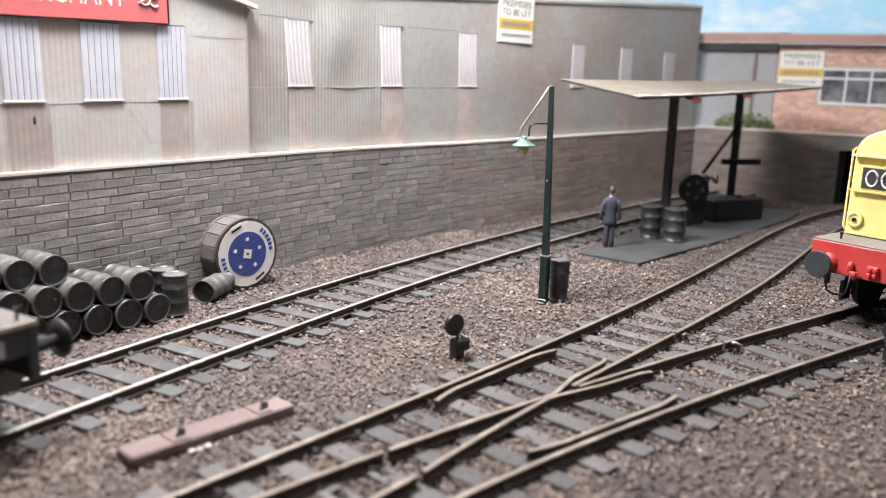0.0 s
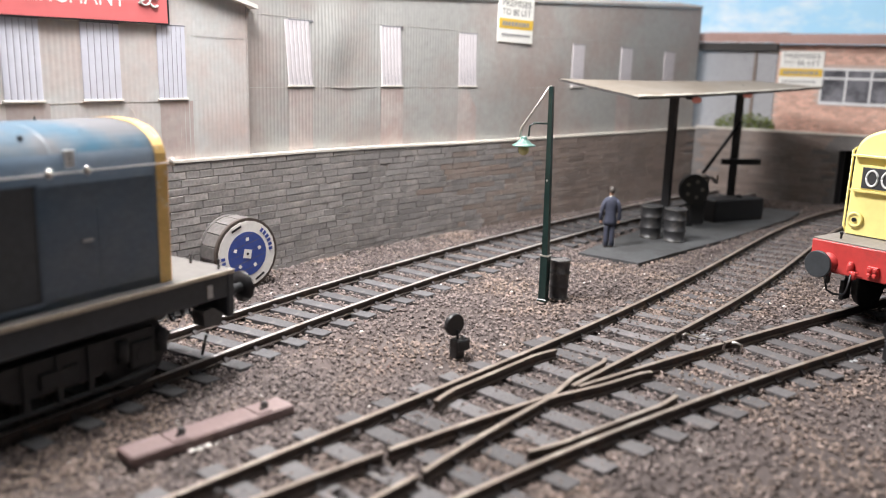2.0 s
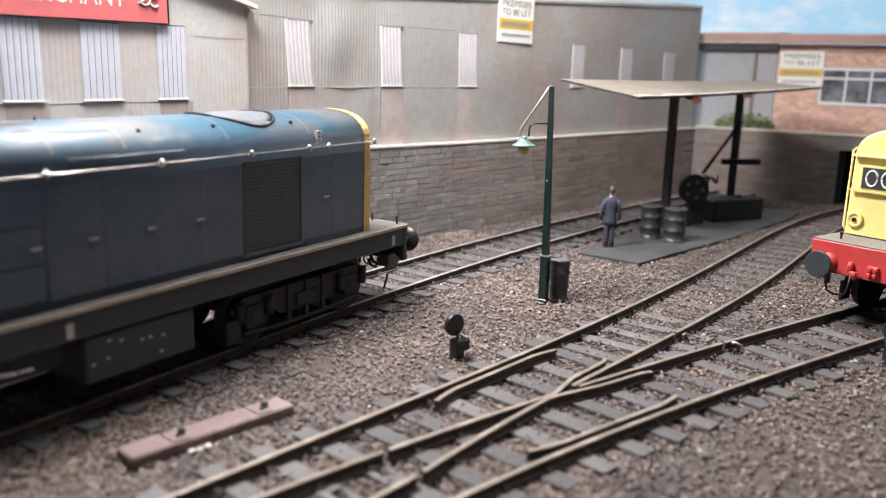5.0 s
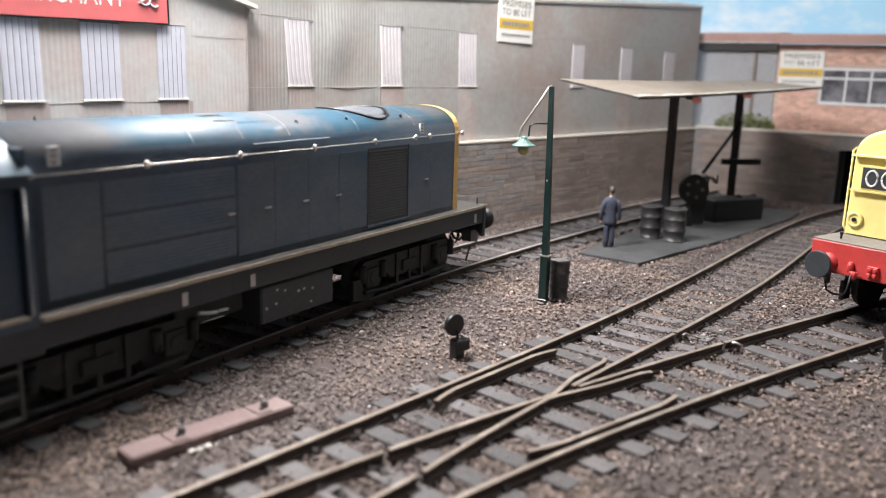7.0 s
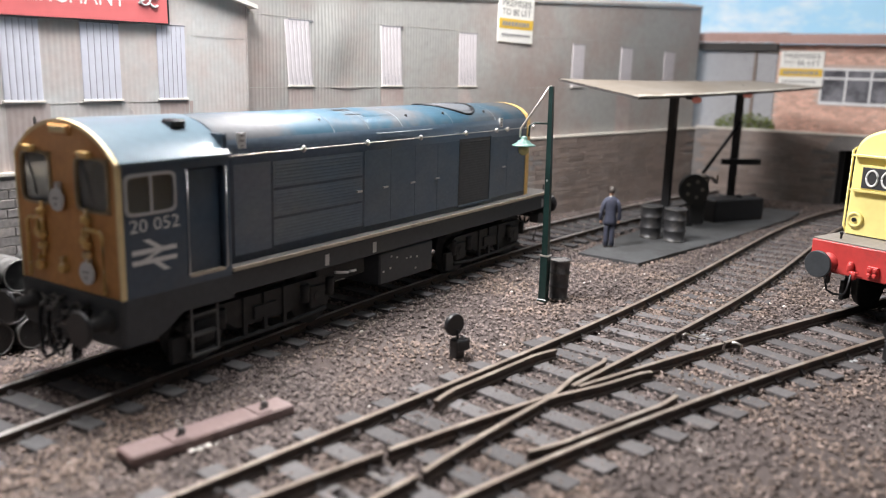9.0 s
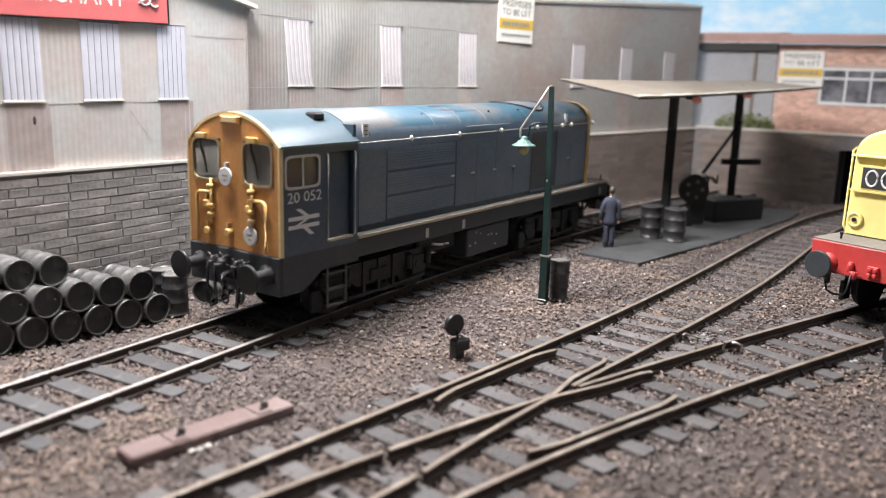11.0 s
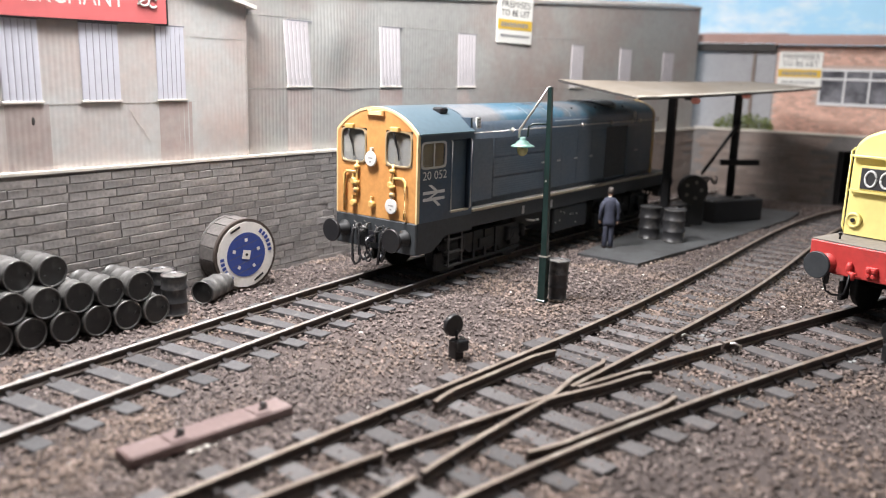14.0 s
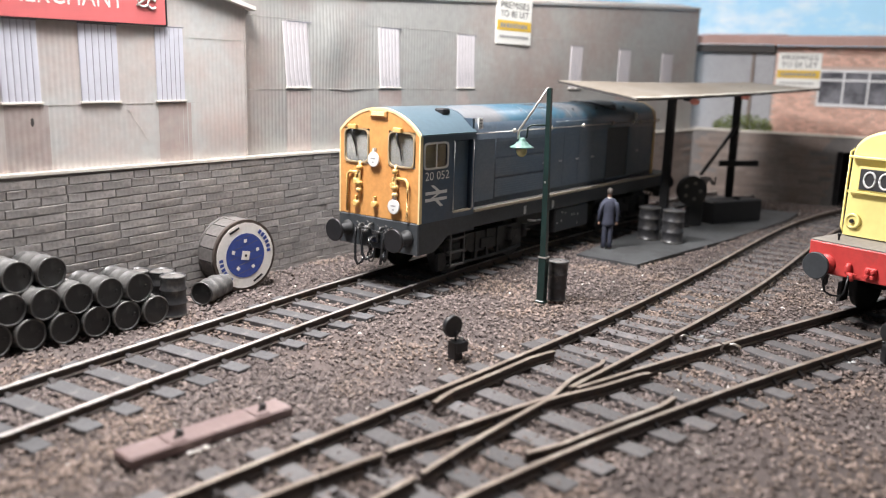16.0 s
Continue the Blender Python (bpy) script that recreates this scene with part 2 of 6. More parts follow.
STEP_GREY = surface("dusty_step_frame", (0.075, 0.075, 0.073), 0.6, vary=0.3)
RIM_GREY = surface("aluminium_window_rim", (0.45, 0.45, 0.44), 0.4, 0.4, vary=0.1)
WHITE_MARK = surface("white_transfer", (0.62, 0.62, 0.60), 0.5, vary=0.08, bump=0)
CAB_PANE = clear_glass("cab_window_pane", (0.62, 0.63, 0.61), 0.22, 0.82)
CAB_INSIDE = surface("cream_cab_interior", (0.42, 0.35, 0.22), 0.7)
REEL_EDGE = surface("dark_reel_edge", (0.055, 0.040, 0.032), 0.8, vary=0.3)
HAIR_PAINT = surface("painted_dark_hair", (0.075, 0.062, 0.054), 0.6)
FACE_PAINT = surface("painted_flesh_tone", (0.40, 0.24, 0.17), 0.6)
ROOM_PAINT = surface("room_wall_paint", (0.175, 0.18, 0.195), 0.9, grain=30, broad=2, bump=0)
BOARD = surface("painted_baseboard", (0.10, 0.10, 0.10), 0.7, grain=200, broad=10)


def sky_board():
    m = surface("painted_sky_board", (0.40, 0.66, 0.84), 0.85, grain=30, broad=9, vary=0.06, bump=0, second=(0.88, 0.89, 0.90), second_at=0.53, second_scale=11, spread=0.09,
                stretch=(1, 1, 2.2))
    b = m.node_tree.nodes["Principled BSDF"]
    m.node_tree.links.new(b.inputs["Base Color"].links[0].from_socket, b.inputs["Emission Color"])
    b.inputs["Emission Strength"].default_value = 0.2
    return m


SKY = sky_board()


# ---- building helpers, in millimetres ----
class Mesher:
    """Collects shapes into one bmesh, in millimetres."""

    def __init__(self):
        self.bm = bmesh.new()

    def poly(self, points, slot=0):
        f = self.bm.faces.new([self.bm.verts.new(p) for p in points])
        f.material_index = slot
        return f

    def solid(self, rings, slot=0, closed=True, caps=True, smooth=False):
        rows = [[self.bm.verts.new(p) for p in ring] for ring in rings]
        n = len(rings[0])
        for a, b in zip(rows, rows[1:]):
            for i in range(n if closed else n - 1):
                j = (i + 1) % n
                f = self.bm.faces.new((a[i], a[j], b[j], b[i]))
                f.material_index, f.smooth = slot, smooth
        if caps and closed:
            for ring in (rows[0][::-1], rows[-1]):
                self.bm.faces.new(ring).material_index = slot
        return rows

    def box(self, x0, x1, y0, y1, z0, z1, bevel=0.0, slot=0, m=None):
        lower = [(x0, y0, z0), (x1, y0, z0), (x1, y1, z0), (x0, y1, z0)]
        upper = [(x, y, z1) for x, y, z in lower]
        if bevel:
            before = set(self.bm.verts)
        rows = self.solid([lower, upper], slot)
        verts = [v for r in rows for v in r]
        if bevel:
            edges = {e for v in verts for e in v.link_edges}
            bmesh.ops.bevel(self.bm, geom=list(edges), offset=bevel, segments=1, affect="EDGES", clamp_overlap=True, material=-1)
            verts = [v for v in self.bm.verts if v not in before]
        if m:
            bmesh.ops.transform(self.bm, matrix=m, verts=verts)
        return self

    def tube(self, points, r, n=8, r1=None, slot=0, smooth=True):
        pts = [Vector(p) for p in points]
        rings = []
        for i, p in enumerate(pts):
            d = (pts[min(i + 1, len(pts) - 1)] - pts[max(i - 1, 0)]).normalized()
            side = d.cross(Vector((0, 0, 1)))
            if side.length < 1e-4:
                side = Vector((1, 0, 0))
            side.normalize()
            up = side.cross(d)
            rr = r if r1 is None else r + (r1 - r) * i / (len(pts) - 1)
            rings.append([p + rr * (math.cos(2 * math.pi * k / n) * side + math.sin(2 * math.pi * k / n) * up) for k in range(n)])
        self.solid(rings, slot, smooth=smooth)
        return self

    def lathe(self, profile, origin=(0, 0, 0), axis="z", n=24, slot=0, smooth=True, slots=None):
        """profile: (radius, height) pairs along the axis."""
        o = Vector(origin)
        put = {"z": lambda a, b, h: Vector((a, b, h)), "x": lambda a, b, h: Vector((h, a, b)), "y": lambda a, b, h: Vector((b, h, a))}[axis]
        rings = [[o + put(r * math.cos(2 * math.pi * k / n), r * math.sin(2 * math.pi * k / n), h) for k in range(n)] for r, h in profile]
        rows = [[self.bm.verts.new(p) for p in ring] for ring in rings]
        for i, (a, b) in enumerate(zip(rows, rows[1:])):
            for k in range(n):
                f = self.bm.faces.new((a[k], a[(k + 1) % n], b[(k + 1) % n], b[k]))
                f.material_index = slots[i] if slots else slot
                f.smooth = smooth
        self.bm.faces.new(rows[0][::-1]).material_index = slots[0] if slots else slot
        self.bm.faces.new(rows[-1]).material_index = slots[-1] if slots else slot
        return self

    def extrude(self, outline, axis, a, b, slot=0, smooth=False):
        """outline: 2D points; axis: the one along which it is drawn from a to b (x: points are y, z; y: x, z; z: x, y)."""
        put = {"x": lambda p, q: (q, p[0], p[1]), "y": lambda p, q: (p[0], q, p[1]), "z": lambda p, q: (p[0], p[1], q)}[axis]
        self.solid([[put(p, a) for p in outline], [put(p, b) for p in outline]], slot, smooth=smooth)
        return self


def mesh_of(name, mesher, materials):
    bm = mesher.bm
    bmesh.ops.recalc_face_normals(bm, faces=bm.faces)
    bmesh.ops.scale(bm, vec=(MM, MM, MM), verts=bm.verts)
    me = bpy.data.meshes.new(name)
    bm.to_mesh(me)
    bm.free()
    for m in materials if isinstance(materials, (list, tuple)) else [materials]:
        me.materials.append(m)
    return me


def part(name, mesher, materials, parent=None, label="", at=None):
    ob = new(name, mesh_of(name, mesher, materials))
    ob.parent = parent
    if at is not None:
        ob.matrix_basis = mm(at)
    if label:
        ob["label"] = label
    return ob


def carved(name, mesher, cutters, materials, parent=None, label=""):
    """A part with openings cut through it; cutters are boxes (x0, x1, y0, y1, z0, z1)."""
    body = new(name, mesh_of(name, mesher, materials))
    tools = []
    for box in cutters:
        b = Mesher()
        b.box(*box)
        tool = new("cutter", mesh_of("cutter", b, materials))
        tools.append(tool)
        mod = body.modifiers.new("cut", "BOOLEAN")
        mod.operation, mod.solver, mod.object = "DIFFERENCE", "EXACT", tool
    got = body.evaluated_get(bpy.context.evaluated_depsgraph_get())
    me = bpy.data.meshes.new_from_object(got)
    for ob in tools + [body]:
        bpy.data.objects.remove(ob)
    ob = new(name, me)
    ob.parent = parent
    if label:
        ob["label"] = label
    return ob


def mm(m):
    m = m.copy()
    m.translation = m.translation * MM
    return m


def thing(name, at, label, category, group="", kind=""):
    ob = new(name)
    ob.empty_display_size = 0.005
    ob.matrix_basis = mm(at)
    return tagged(ob, label, category, group, kind)


def piece(name, me, parent, at):
    ob = new(name, me)
    ob.parent = parent
    ob.matrix_basis = mm(at)
    return ob


def lettering(name, text, size, material, parent, at, width=None, thick=0.03):
    """Text in the built-in font as a thin mesh, centred, standing in the xz plane of its pose, facing -y."""
    cu = bpy.data.curves.new(name, "FONT")
    cu.body, cu.size, cu.align_x, cu.align_y, cu.extrude, cu.resolution_u = text, 1.0, "CENTER", "CENTER", 0.0, 3
    tmp = bpy.data.objects.new(name, cu)
    me = bpy.data.meshes.new_from_object(tmp)
    bpy.data.objects.remove(tmp)
    xs = [v.co.x for v in me.vertices]
    k = size
    kx = width / (max(xs) - min(xs)) if width else k
    me.transform(Matrix.Rotation(radians(90), 4, "X") @ Matrix.Diagonal((kx * MM, k * MM, 1, 1)))
    me.materials.append(material)
    ob = new(name, me)
    ob.parent = parent
    ob.matrix_basis = mm(at)
    return ob


# ---- plan ----
CURVE_FROM, CURVE_R = 286.14, 1142.7
SLEEPER_TOP, GROUND = -1.85, -2.9


def yard_y(x):
    """The middle of the straight siding that bends towards the fuelling point."""
    return -max(x - CURVE_FROM, 0.0) ** 2 / (2 * CURVE_R)


def smooth_line(points, deg=3):
    xs, ys = [p[0] for p in points], [p[1] for p in points]
    c = np.polyfit(np.array(xs) - 300, ys, deg)
    return lambda x: float(np.polyval(c, x - 300))


stock_left = smooth_line([(150, -40), (213, -47.6), (228, -50), (262, -55.8), (305, -63.4), (345, -68.5), (381, -72.0), (464, -78.5), (566, -93.5)], 4)
loop_right = smooth_line([(239.5, -73.2), (269, -75.4), (290, -78.8), (333, -86), (372, -90.2), (464, -97.4), (560, -111)], 4)
cross_left = smooth_line([(219, -57.2), (242, -65), (269, -73.3), (301, -84), (329, -95.6), (356, -107.5), (386, -119.3), (430, -138)], 3)
stock_right = smooth_line([(200, -73), (235, -81.7), (255, -86.8), (291, -99.8), (309, -106.8), (339, -119.8), (360, -128.2), (410, -150)], 3)


def room():
    b = Mesher()
    b.box(-120, 700, -330, 140, -40, GROUND)
    ground = tagged(part("ground", b, EARTH), "dark brown ballast-covered model railway board", "ground", kind="structure")
    b = Mesher()
    for x in (-110, 690):
        for y in (-320, 130):
            b.box(x - 8, x + 8, y - 8, y + 8, -800, -40)
    part("trestle_leg", b, BOARD, ground)
    x0, x1, y0, y1, z0, z1 = -600, 1100, -900, 1100, -800, 1400
    for name, box in (("room_floor", (x0, x1, y0, y1, z0 - 30, z0)), ("ceiling", (x0, x1, y0, y1, z1, z1 + 30)),
                      ("wall_south", (x0 - 30, x1 + 30, y0 - 30, y0, z0 - 30, z1 + 30)), ("wall_north", (x0 - 30, x1 + 30, y1, y1 + 30, z0 - 30, z1 + 30)),
                      ("wall_west", (x0 - 30, x0, y0, y1, z0 - 30, z1 + 30)), ("wall_east", (x1, x1 + 30, y0, y1, z0 - 30, z1 + 30))):
        b = Mesher()
        b.box(*box)
        tagged(part(name, b, ROOM_PAINT), "plain pale grey room surface around the layout", "wall", kind="structure")
    b = Mesher()
    b.box(676, 684, -330, 140, GROUND, 330)
    b.box(-120, 676, 126, 134, GROUND, 120)
    tagged(part("backdrop", b, SKY), "painted blue sky board with soft white clouds", "backdrop", kind="structure")


def ballast():
    """Loose chippings as real small stones, one object, thicker where the board is seen closest."""
    rng = np.random.default_rng(4)
    near = np.stack([rng.uniform(190, 420, 44000), rng.uniform(-150, 46, 44000)], 1)
    far = np.stack([rng.uniform(330, 600, 18000), rng.uniform(-140, 34, 18000)], 1)
    edge = np.stack([rng.uniform(170, 270, 15000), rng.uniform(-100, 20, 15000)], 1)
    xy = np.concatenate([near, far, edge])
    # patches spilt over the timbers of the turnout
    spill = np.stack([rng.uniform(205, 520, 30000), rng.uniform(-150, -45, 30000)], 1)
    mid = 0.5 * (np.vectorize(stock_left)(spill[:, 0]) + np.where(spill[:, 0] < 330, np.vectorize(stock_right)(spill[:, 0]), np.vectorize(loop_right)(spill[:, 0])))
    patch = np.sin(spill[:, 0] * 0.21 + 0.9) * np.sin(spill[:, 1] * 0.33 + spill[:, 0] * 0.07) + 0.6 * np.sin(spill[:, 0] * 0.53 - spill[:, 1] * 0.47)
    bury = np.clip((spill[:, 0] - 290) / 90, 0, 1)
    spill = spill[(rng.random(30000) < 0.16 + 0.30 * bury + 0.35 * (patch > 0.75)) & (np.abs(spill[:, 1] - mid) < 24)]
    on_top = len(spill)
    xy = np.concatenate([xy, spill])
    wall_at = np.interp(xy[:, 0], [p[0] for p in WALL_PATH], [p[1] for p in WALL_PATH])
    keep = xy[:, 1] < wall_at - 0.2
    xy, wall_at = xy[keep], wall_at[keep]
    n = len(xy)
    shape = np.array([(1, 0, 0), (-.5, .86, .1), (-.5, -.86, -.1), (.1, .1, .8), (0, -.1, -.8), (.3, .8, .45)])
    tri = np.array([(0, 5, 3), (5, 1, 3), (1, 2, 3), (2, 0, 3), (5, 0, 4), (1, 5, 4), (2, 1, 4), (0, 2, 4)])
    size = rng.uniform(0.25, 0.66, n)
    a = rng.uniform(0, 6.28, n)
    jitter = rng.uniform(0.65, 1.35, (n, 6, 3))
    v = shape[None] * jitter * size[:, None, None]
    ca, sa = np.cos(a)[:, None], np.sin(a)[:, None]
    v = np.stack([v[:, :, 0] * ca - v[:, :, 1] * sa, v[:, :, 0] * sa + v[:, :, 1] * ca, v[:, :, 2] * 0.8], 2)
    heap = 0.35 * np.clip((xy[:, 1] - wall_at + 9) / 9, 0, 1)
    base = np.full(n, GROUND + 0.32)
    base[n - on_top:] = SLEEPER_TOP - 0.12
    v[n - on_top:] *= 0.8
    v += np.stack([xy[:, 0], xy[:, 1], base + heap + 0.25 * rng.random(n)], 1)[:, None, :]
    v = v.reshape(-1, 3) * MM
    f = (tri[None] + 6 * np.arange(n)[:, None, None]).reshape(-1, 3)
    me = bpy.data.meshes.new("ballast")
    me.from_pydata(v.tolist(), [], f.tolist())
    me.materials.append(STONES)
    me.materials.append(PALE_GRIT)
    me.polygons.foreach_set("material_index", np.repeat((rng.random(n) < 0.0025).astype(np.int32), 8))
    tagged(new("ballast", me), "brown-grey loose ballast chippings spread round the tracks", "ballast", kind="stuff")


RAIL_SHAPE = [(-0.85, -2.0), (0.85, -2.0), (0.85, -1.75), (0.22, -1.55), (0.22, -0.75), (0.52, -0.6), (0.52, -0.08), (0.42, 0.0),
              (-0.42, 0.0), (-0.52, -0.08), (-0.52, -0.6), (-0.22, -0.75), (-0.22, -1.55), (-0.85, -1.75)]


def rail(name, line, parent, top=RAIL_TOP, label=""):
    """A flat-bottom rail swept along a line of plan points."""
    b = Mesher()
    rings = []
    for i, p in enumerate(line):
        q0, q1 = line[max(i - 1, 0)], line[min(i + 1, len(line) - 1)]
        d = Vector((q1[0] - q0[0], q1[1] - q0[1], 0)).normalized()
        side = Vector((d.y, -d.x, 0))
        rings.append([(p[0] + side.x * u, p[1] + side.y * u, z) for u, z in RAIL_SHAPE])
    b.solid(rings)
    for f in b.bm.faces:
        if min(v.co.z for v in f.verts) > -0.2:
            f.material_index = 1
    return part(name, b, [RAIL_SIDE, top], parent, label)


def run(fn, x0, x1, step=6.0, off=0.0):
    n = max(2, int((x1 - x0) / step))
    return [(x, fn(x) + off) for x in np.linspace(x0, x1, n + 1)]


def sleeper_mesh(length, width=3.9, material=SLEEPER):
    b = Mesher()
    b.box(-width / 2, width / 2, -length / 2, length / 2, GROUND - 0.2, SLEEPER_TOP, 0.12)
    return mesh_of("sleeper", b, material)


def chairs(points, parent):
    """The small cast chairs that hold a rail on each sleeper."""
    b = Mesher()
    for x, y, turn in points:
        m = Matrix.Translation((x, y, 0)) @ Matrix.Rotation(turn, 4, "Z")
        for s in (-1, 1):
            q = [m @ Vector(p) for p in ((-0.75, 0.35 * s, SLEEPER_TOP), (0.75, 0.35 * s, SLEEPER_TOP), (0.75, 1.5 * s, SLEEPER_TOP), (-0.75, 1.5 * s, SLEEPER_TOP))]
            r = [m @ Vector(p) for p in ((-0.5, 0.3 * s, -0.95), (0.5, 0.3 * s, -0.95), (0.5, 1.2 * s, SLEEPER_TOP + 0.35), (-0.5, 1.2 * s, SLEEPER_TOP + 0.35))]
            b.solid([q, r])
    tagged(part("rail_chair", b, CHAIR, parent), kind="stuff")


def tracks():
    rng = random.Random(7)
    long_one, short_one = sleeper_mesh(32.0), sleeper_mesh(31.0, 3.9, SLEEPER_BROWN)
    siding = thing("railway_track", pose(0, 0, 0), "straight siding with worn bright rails on grey sleepers", "railway track", "tracks of the yard", "")
    for off in (9.55, -9.55):
        rail("rail", run(yard_y, -60, 598, 8, off), siding)
    spots = []
    x = 215.2 - 9.0 * 29
    while x < 596:
        a = math.atan2(yard_y(x + 1) - yard_y(x - 1), 2)
        piece("sleeper", long_one, siding, pose(x, yard_y(x) + rng.uniform(-0.5, 0.5), rng.uniform(-0.1, 0.05), 0, 0, math.degrees(a) + rng.uniform(-2, 2)))
        spots += [(x, yard_y(x) + o, a) for o in (9.55, -9.55)]
        x += 9.0
    chairs(spots, siding)

    point = thing("railway_turnout", pose(0, 0, 0), "turnout with brassy worn rails, frog and check rails on grey timbers", "railway track", "tracks of the yard", "")
    rail("stock_rail", run(stock_left, 150, 655), point, RAIL_BRASS)
    rail("stock_rail", run(stock_right, 150, 470), point, RAIL_BRASS)
    rail("crossing_rail", run(cross_left, 180, 241.5), point, RAIL_BRASS)
    rail("crossing_rail", run(cross_left, 242.6, 276.0), point, RAIL_BRASS)
    rail("crossing_rail", run(cross_left, 286.5, 331), point, RAIL_BRASS)
    rail("crossing_rail", run(cross_left, 331.8, 470), point, RAIL_BRASS)
    rail("closure_rail", run(lambda q: loop_right(239.5) + (q - 239.5) * -0.14, 180, 238.0), point, RAIL_BRASS)
    rail("closure_rail", run(loop_right, 239.5, 277.0), point, RAIL_BRASS)
    rail("closure_rail", run(loop_right, 286.0, 331.5), point, RAIL_BRASS)
    rail("closure_rail", run(loop_right, 332.5, 655), point, RAIL_BRASS)
    # wing rails turn aside past the frog
    fy = loop_right(277.0)
    rail("wing_rail", [(276.0, cross_left(276.0)), (280, cross_left(278.5) - 0.5), (290, loop_right(290) + 2.2), (303, loop_right(303) + 2.4), (305, loop_right(305) + 3.2)], point, RAIL_BRASS)
    rail("wing_rail", [(277.0, fy), (281, fy - 1.6), (290, cross_left(290) - 2.4), (301, cross_left(301) - 2.5), (303, cross_left(303) - 3.2)], point, RAIL_BRASS)
    for fn, x0, x1, s in ((stock_left, 264, 304, -1), (stock_right, 255, 293, 1)):
        line = []
        for k in range(12):
            q = x0 + (x1 - x0) * k / 11
            flare = 1.4 * max(0, 1 - min(k, 11 - k) / 1.6)
            line.append((q, fn(q) + s * (2.5 + flare)))
        rail("check_rail", line, point, RAIL_BRASS, label="short check rail with flared ends")
    spots = []
    for k in range(-8, 40):
        x = 211.0 + 9.2 * k
        slope = (stock_left(x + 2) - stock_left(x - 2)) / 4
        top = stock_left(x)
        if x < 306:
            low = stock_right(x - 4)
            a = math.atan((slope + (stock_right(x + 2) - stock_right(x - 2)) / 4) / 2)
            length = (top - low) / math.cos(a) + 13
            me = sleeper_mesh(length, 4.1, SLEEPER_BROWN)
            piece("timber", me, point, pose(x, (top + low) / 2, rng.uniform(-0.1, 0.03), 0, 0, math.degrees(a) + rng.uniform(-1.5, 1.5)))
            spots += [(x, top, a), (x - 3, stock_right(x - 3), a), (x, loop_right(x) if x > 240 else -62 - 0.1 * (x - 200), a), (x, cross_left(x), a)]
        elif x < 600:
            a = math.atan(slope)
            mid = (top + loop_right(x)) / 2
            piece("sleeper", short_one, point, pose(x, mid, rng.uniform(-0.12, 0.03) - 0.42 * min(1, max(0, (x - 320) / 70)), 0, 0, math.degrees(a) + rng.uniform(-2, 2)))
            spots += [(x, top, a), (x, loop_right(x), a)]
    for k in range(0, 17):
        x = 309 + 8.7 * k
        a = math.atan((stock_right(x + 2) - stock_right(x - 2)) / 4)
        mid = Vector((x, (cross_left(x) + stock_right(x)) / 2, 0))
        piece("sleeper", short_one, point, pose(mid.x, mid.y, rng.uniform(-0.32, -0.05), 0, 0, math.degrees(a) + rng.uniform(-2, 2)))
        spots += [(x - 9 * math.sin(-a) * -1 * 0.5, cross_left(x), a), (x, stock_right(x), a)]
    chairs(spots, point)


# ---- the stone boundary wall ----
WALL_PATH = [(120.0, 50.3), (180.0, 46.5), (345.0, 36.0), (375.0, 32.5), (420.0, 24.0), (600.0, -17.0)]
END_PATH = [(600.0, -17.0), (604.0, -89.0)]


def along(path, s):
    for (x0, y0), (x1, y1) in zip(path, path[1:]):
        d = math.hypot(x1 - x0, y1 - y0)
        if s <= d or (x1, y1) == path[-1]:
            return x0 + (x1 - x0) * s / d, y0 + (y1 - y0) * s / d, math.atan2(y1 - y0, x1 - x0)
        s -= d


def length_of(path):
    return sum(math.dist(p, q) for p, q in zip(path, path[1:]))


def s_at(x):
    """Distance along the boundary wall at plan x."""
    s = 0
    for (x0, y0), (x1, y1) in zip(WALL_PATH, WALL_PATH[1:]):
        if x <= x1:
            return s + (x - x0) / (x1 - x0) * math.hypot(x1 - x0, y1 - y0)
        s += math.hypot(x1 - x0, y1 - y0)
    return s


def wall_top(x):
    return float(np.interp(x, [245, 346, 420, 600], [34.7, 33.5, 32.4, 32.2]))


def on_wall(x, z, off=0.0, turn=0.0):
    """A pose on the boundary wall's line at plan x, set back by off; its x axis runs along the wall and -y faces the tracks."""
    px, py, a = along(WALL_PATH, s_at(x))
    return pose(px - math.sin(a) * off, py + math.cos(a) * off, z, 0, turn, math.degrees(a))


def stone_shape(b, length, height, depth, rng, m=None, slot=0):
    """One rough-faced stone: chamfered, with an uneven face."""
    e = 0.11
    back = [(0, 0.2, 0), (length, 0.2, 0), (length, 0.2, height), (0, 0.2, height)]
    mid = [(0.05, -depth * 0.55, 0.05), (length - 0.05, -depth * 0.55, 0.05), (length - 0.05, -depth * 0.55, height - 0.05), (0.05, -depth * 0.55, height - 0.05)]
    front = [(e * rng.uniform(0.6, 2.4), -depth * rng.uniform(0.8, 1.25), e * rng.uniform(.6, 1.8)), (length - e * rng.uniform(.6, 2.4), -depth * rng.uniform(.8, 1.25), e * rng.uniform(.6, 1.8)),
             (length - e * rng.uniform(.6, 2.4), -depth * rng.uniform(.8, 1.25), height - e * rng.uniform(.6, 1.8)), (e * rng.uniform(.6, 2.4), -depth * rng.uniform(.8, 1.25), height - e * rng.uniform(.6, 1.8))]
    rings = [back, mid, front]
    if m:
        rings = [[m @ Vector(p) for p in r] for r in rings]
    b.solid(rings, slot)


COURSE = 2.12


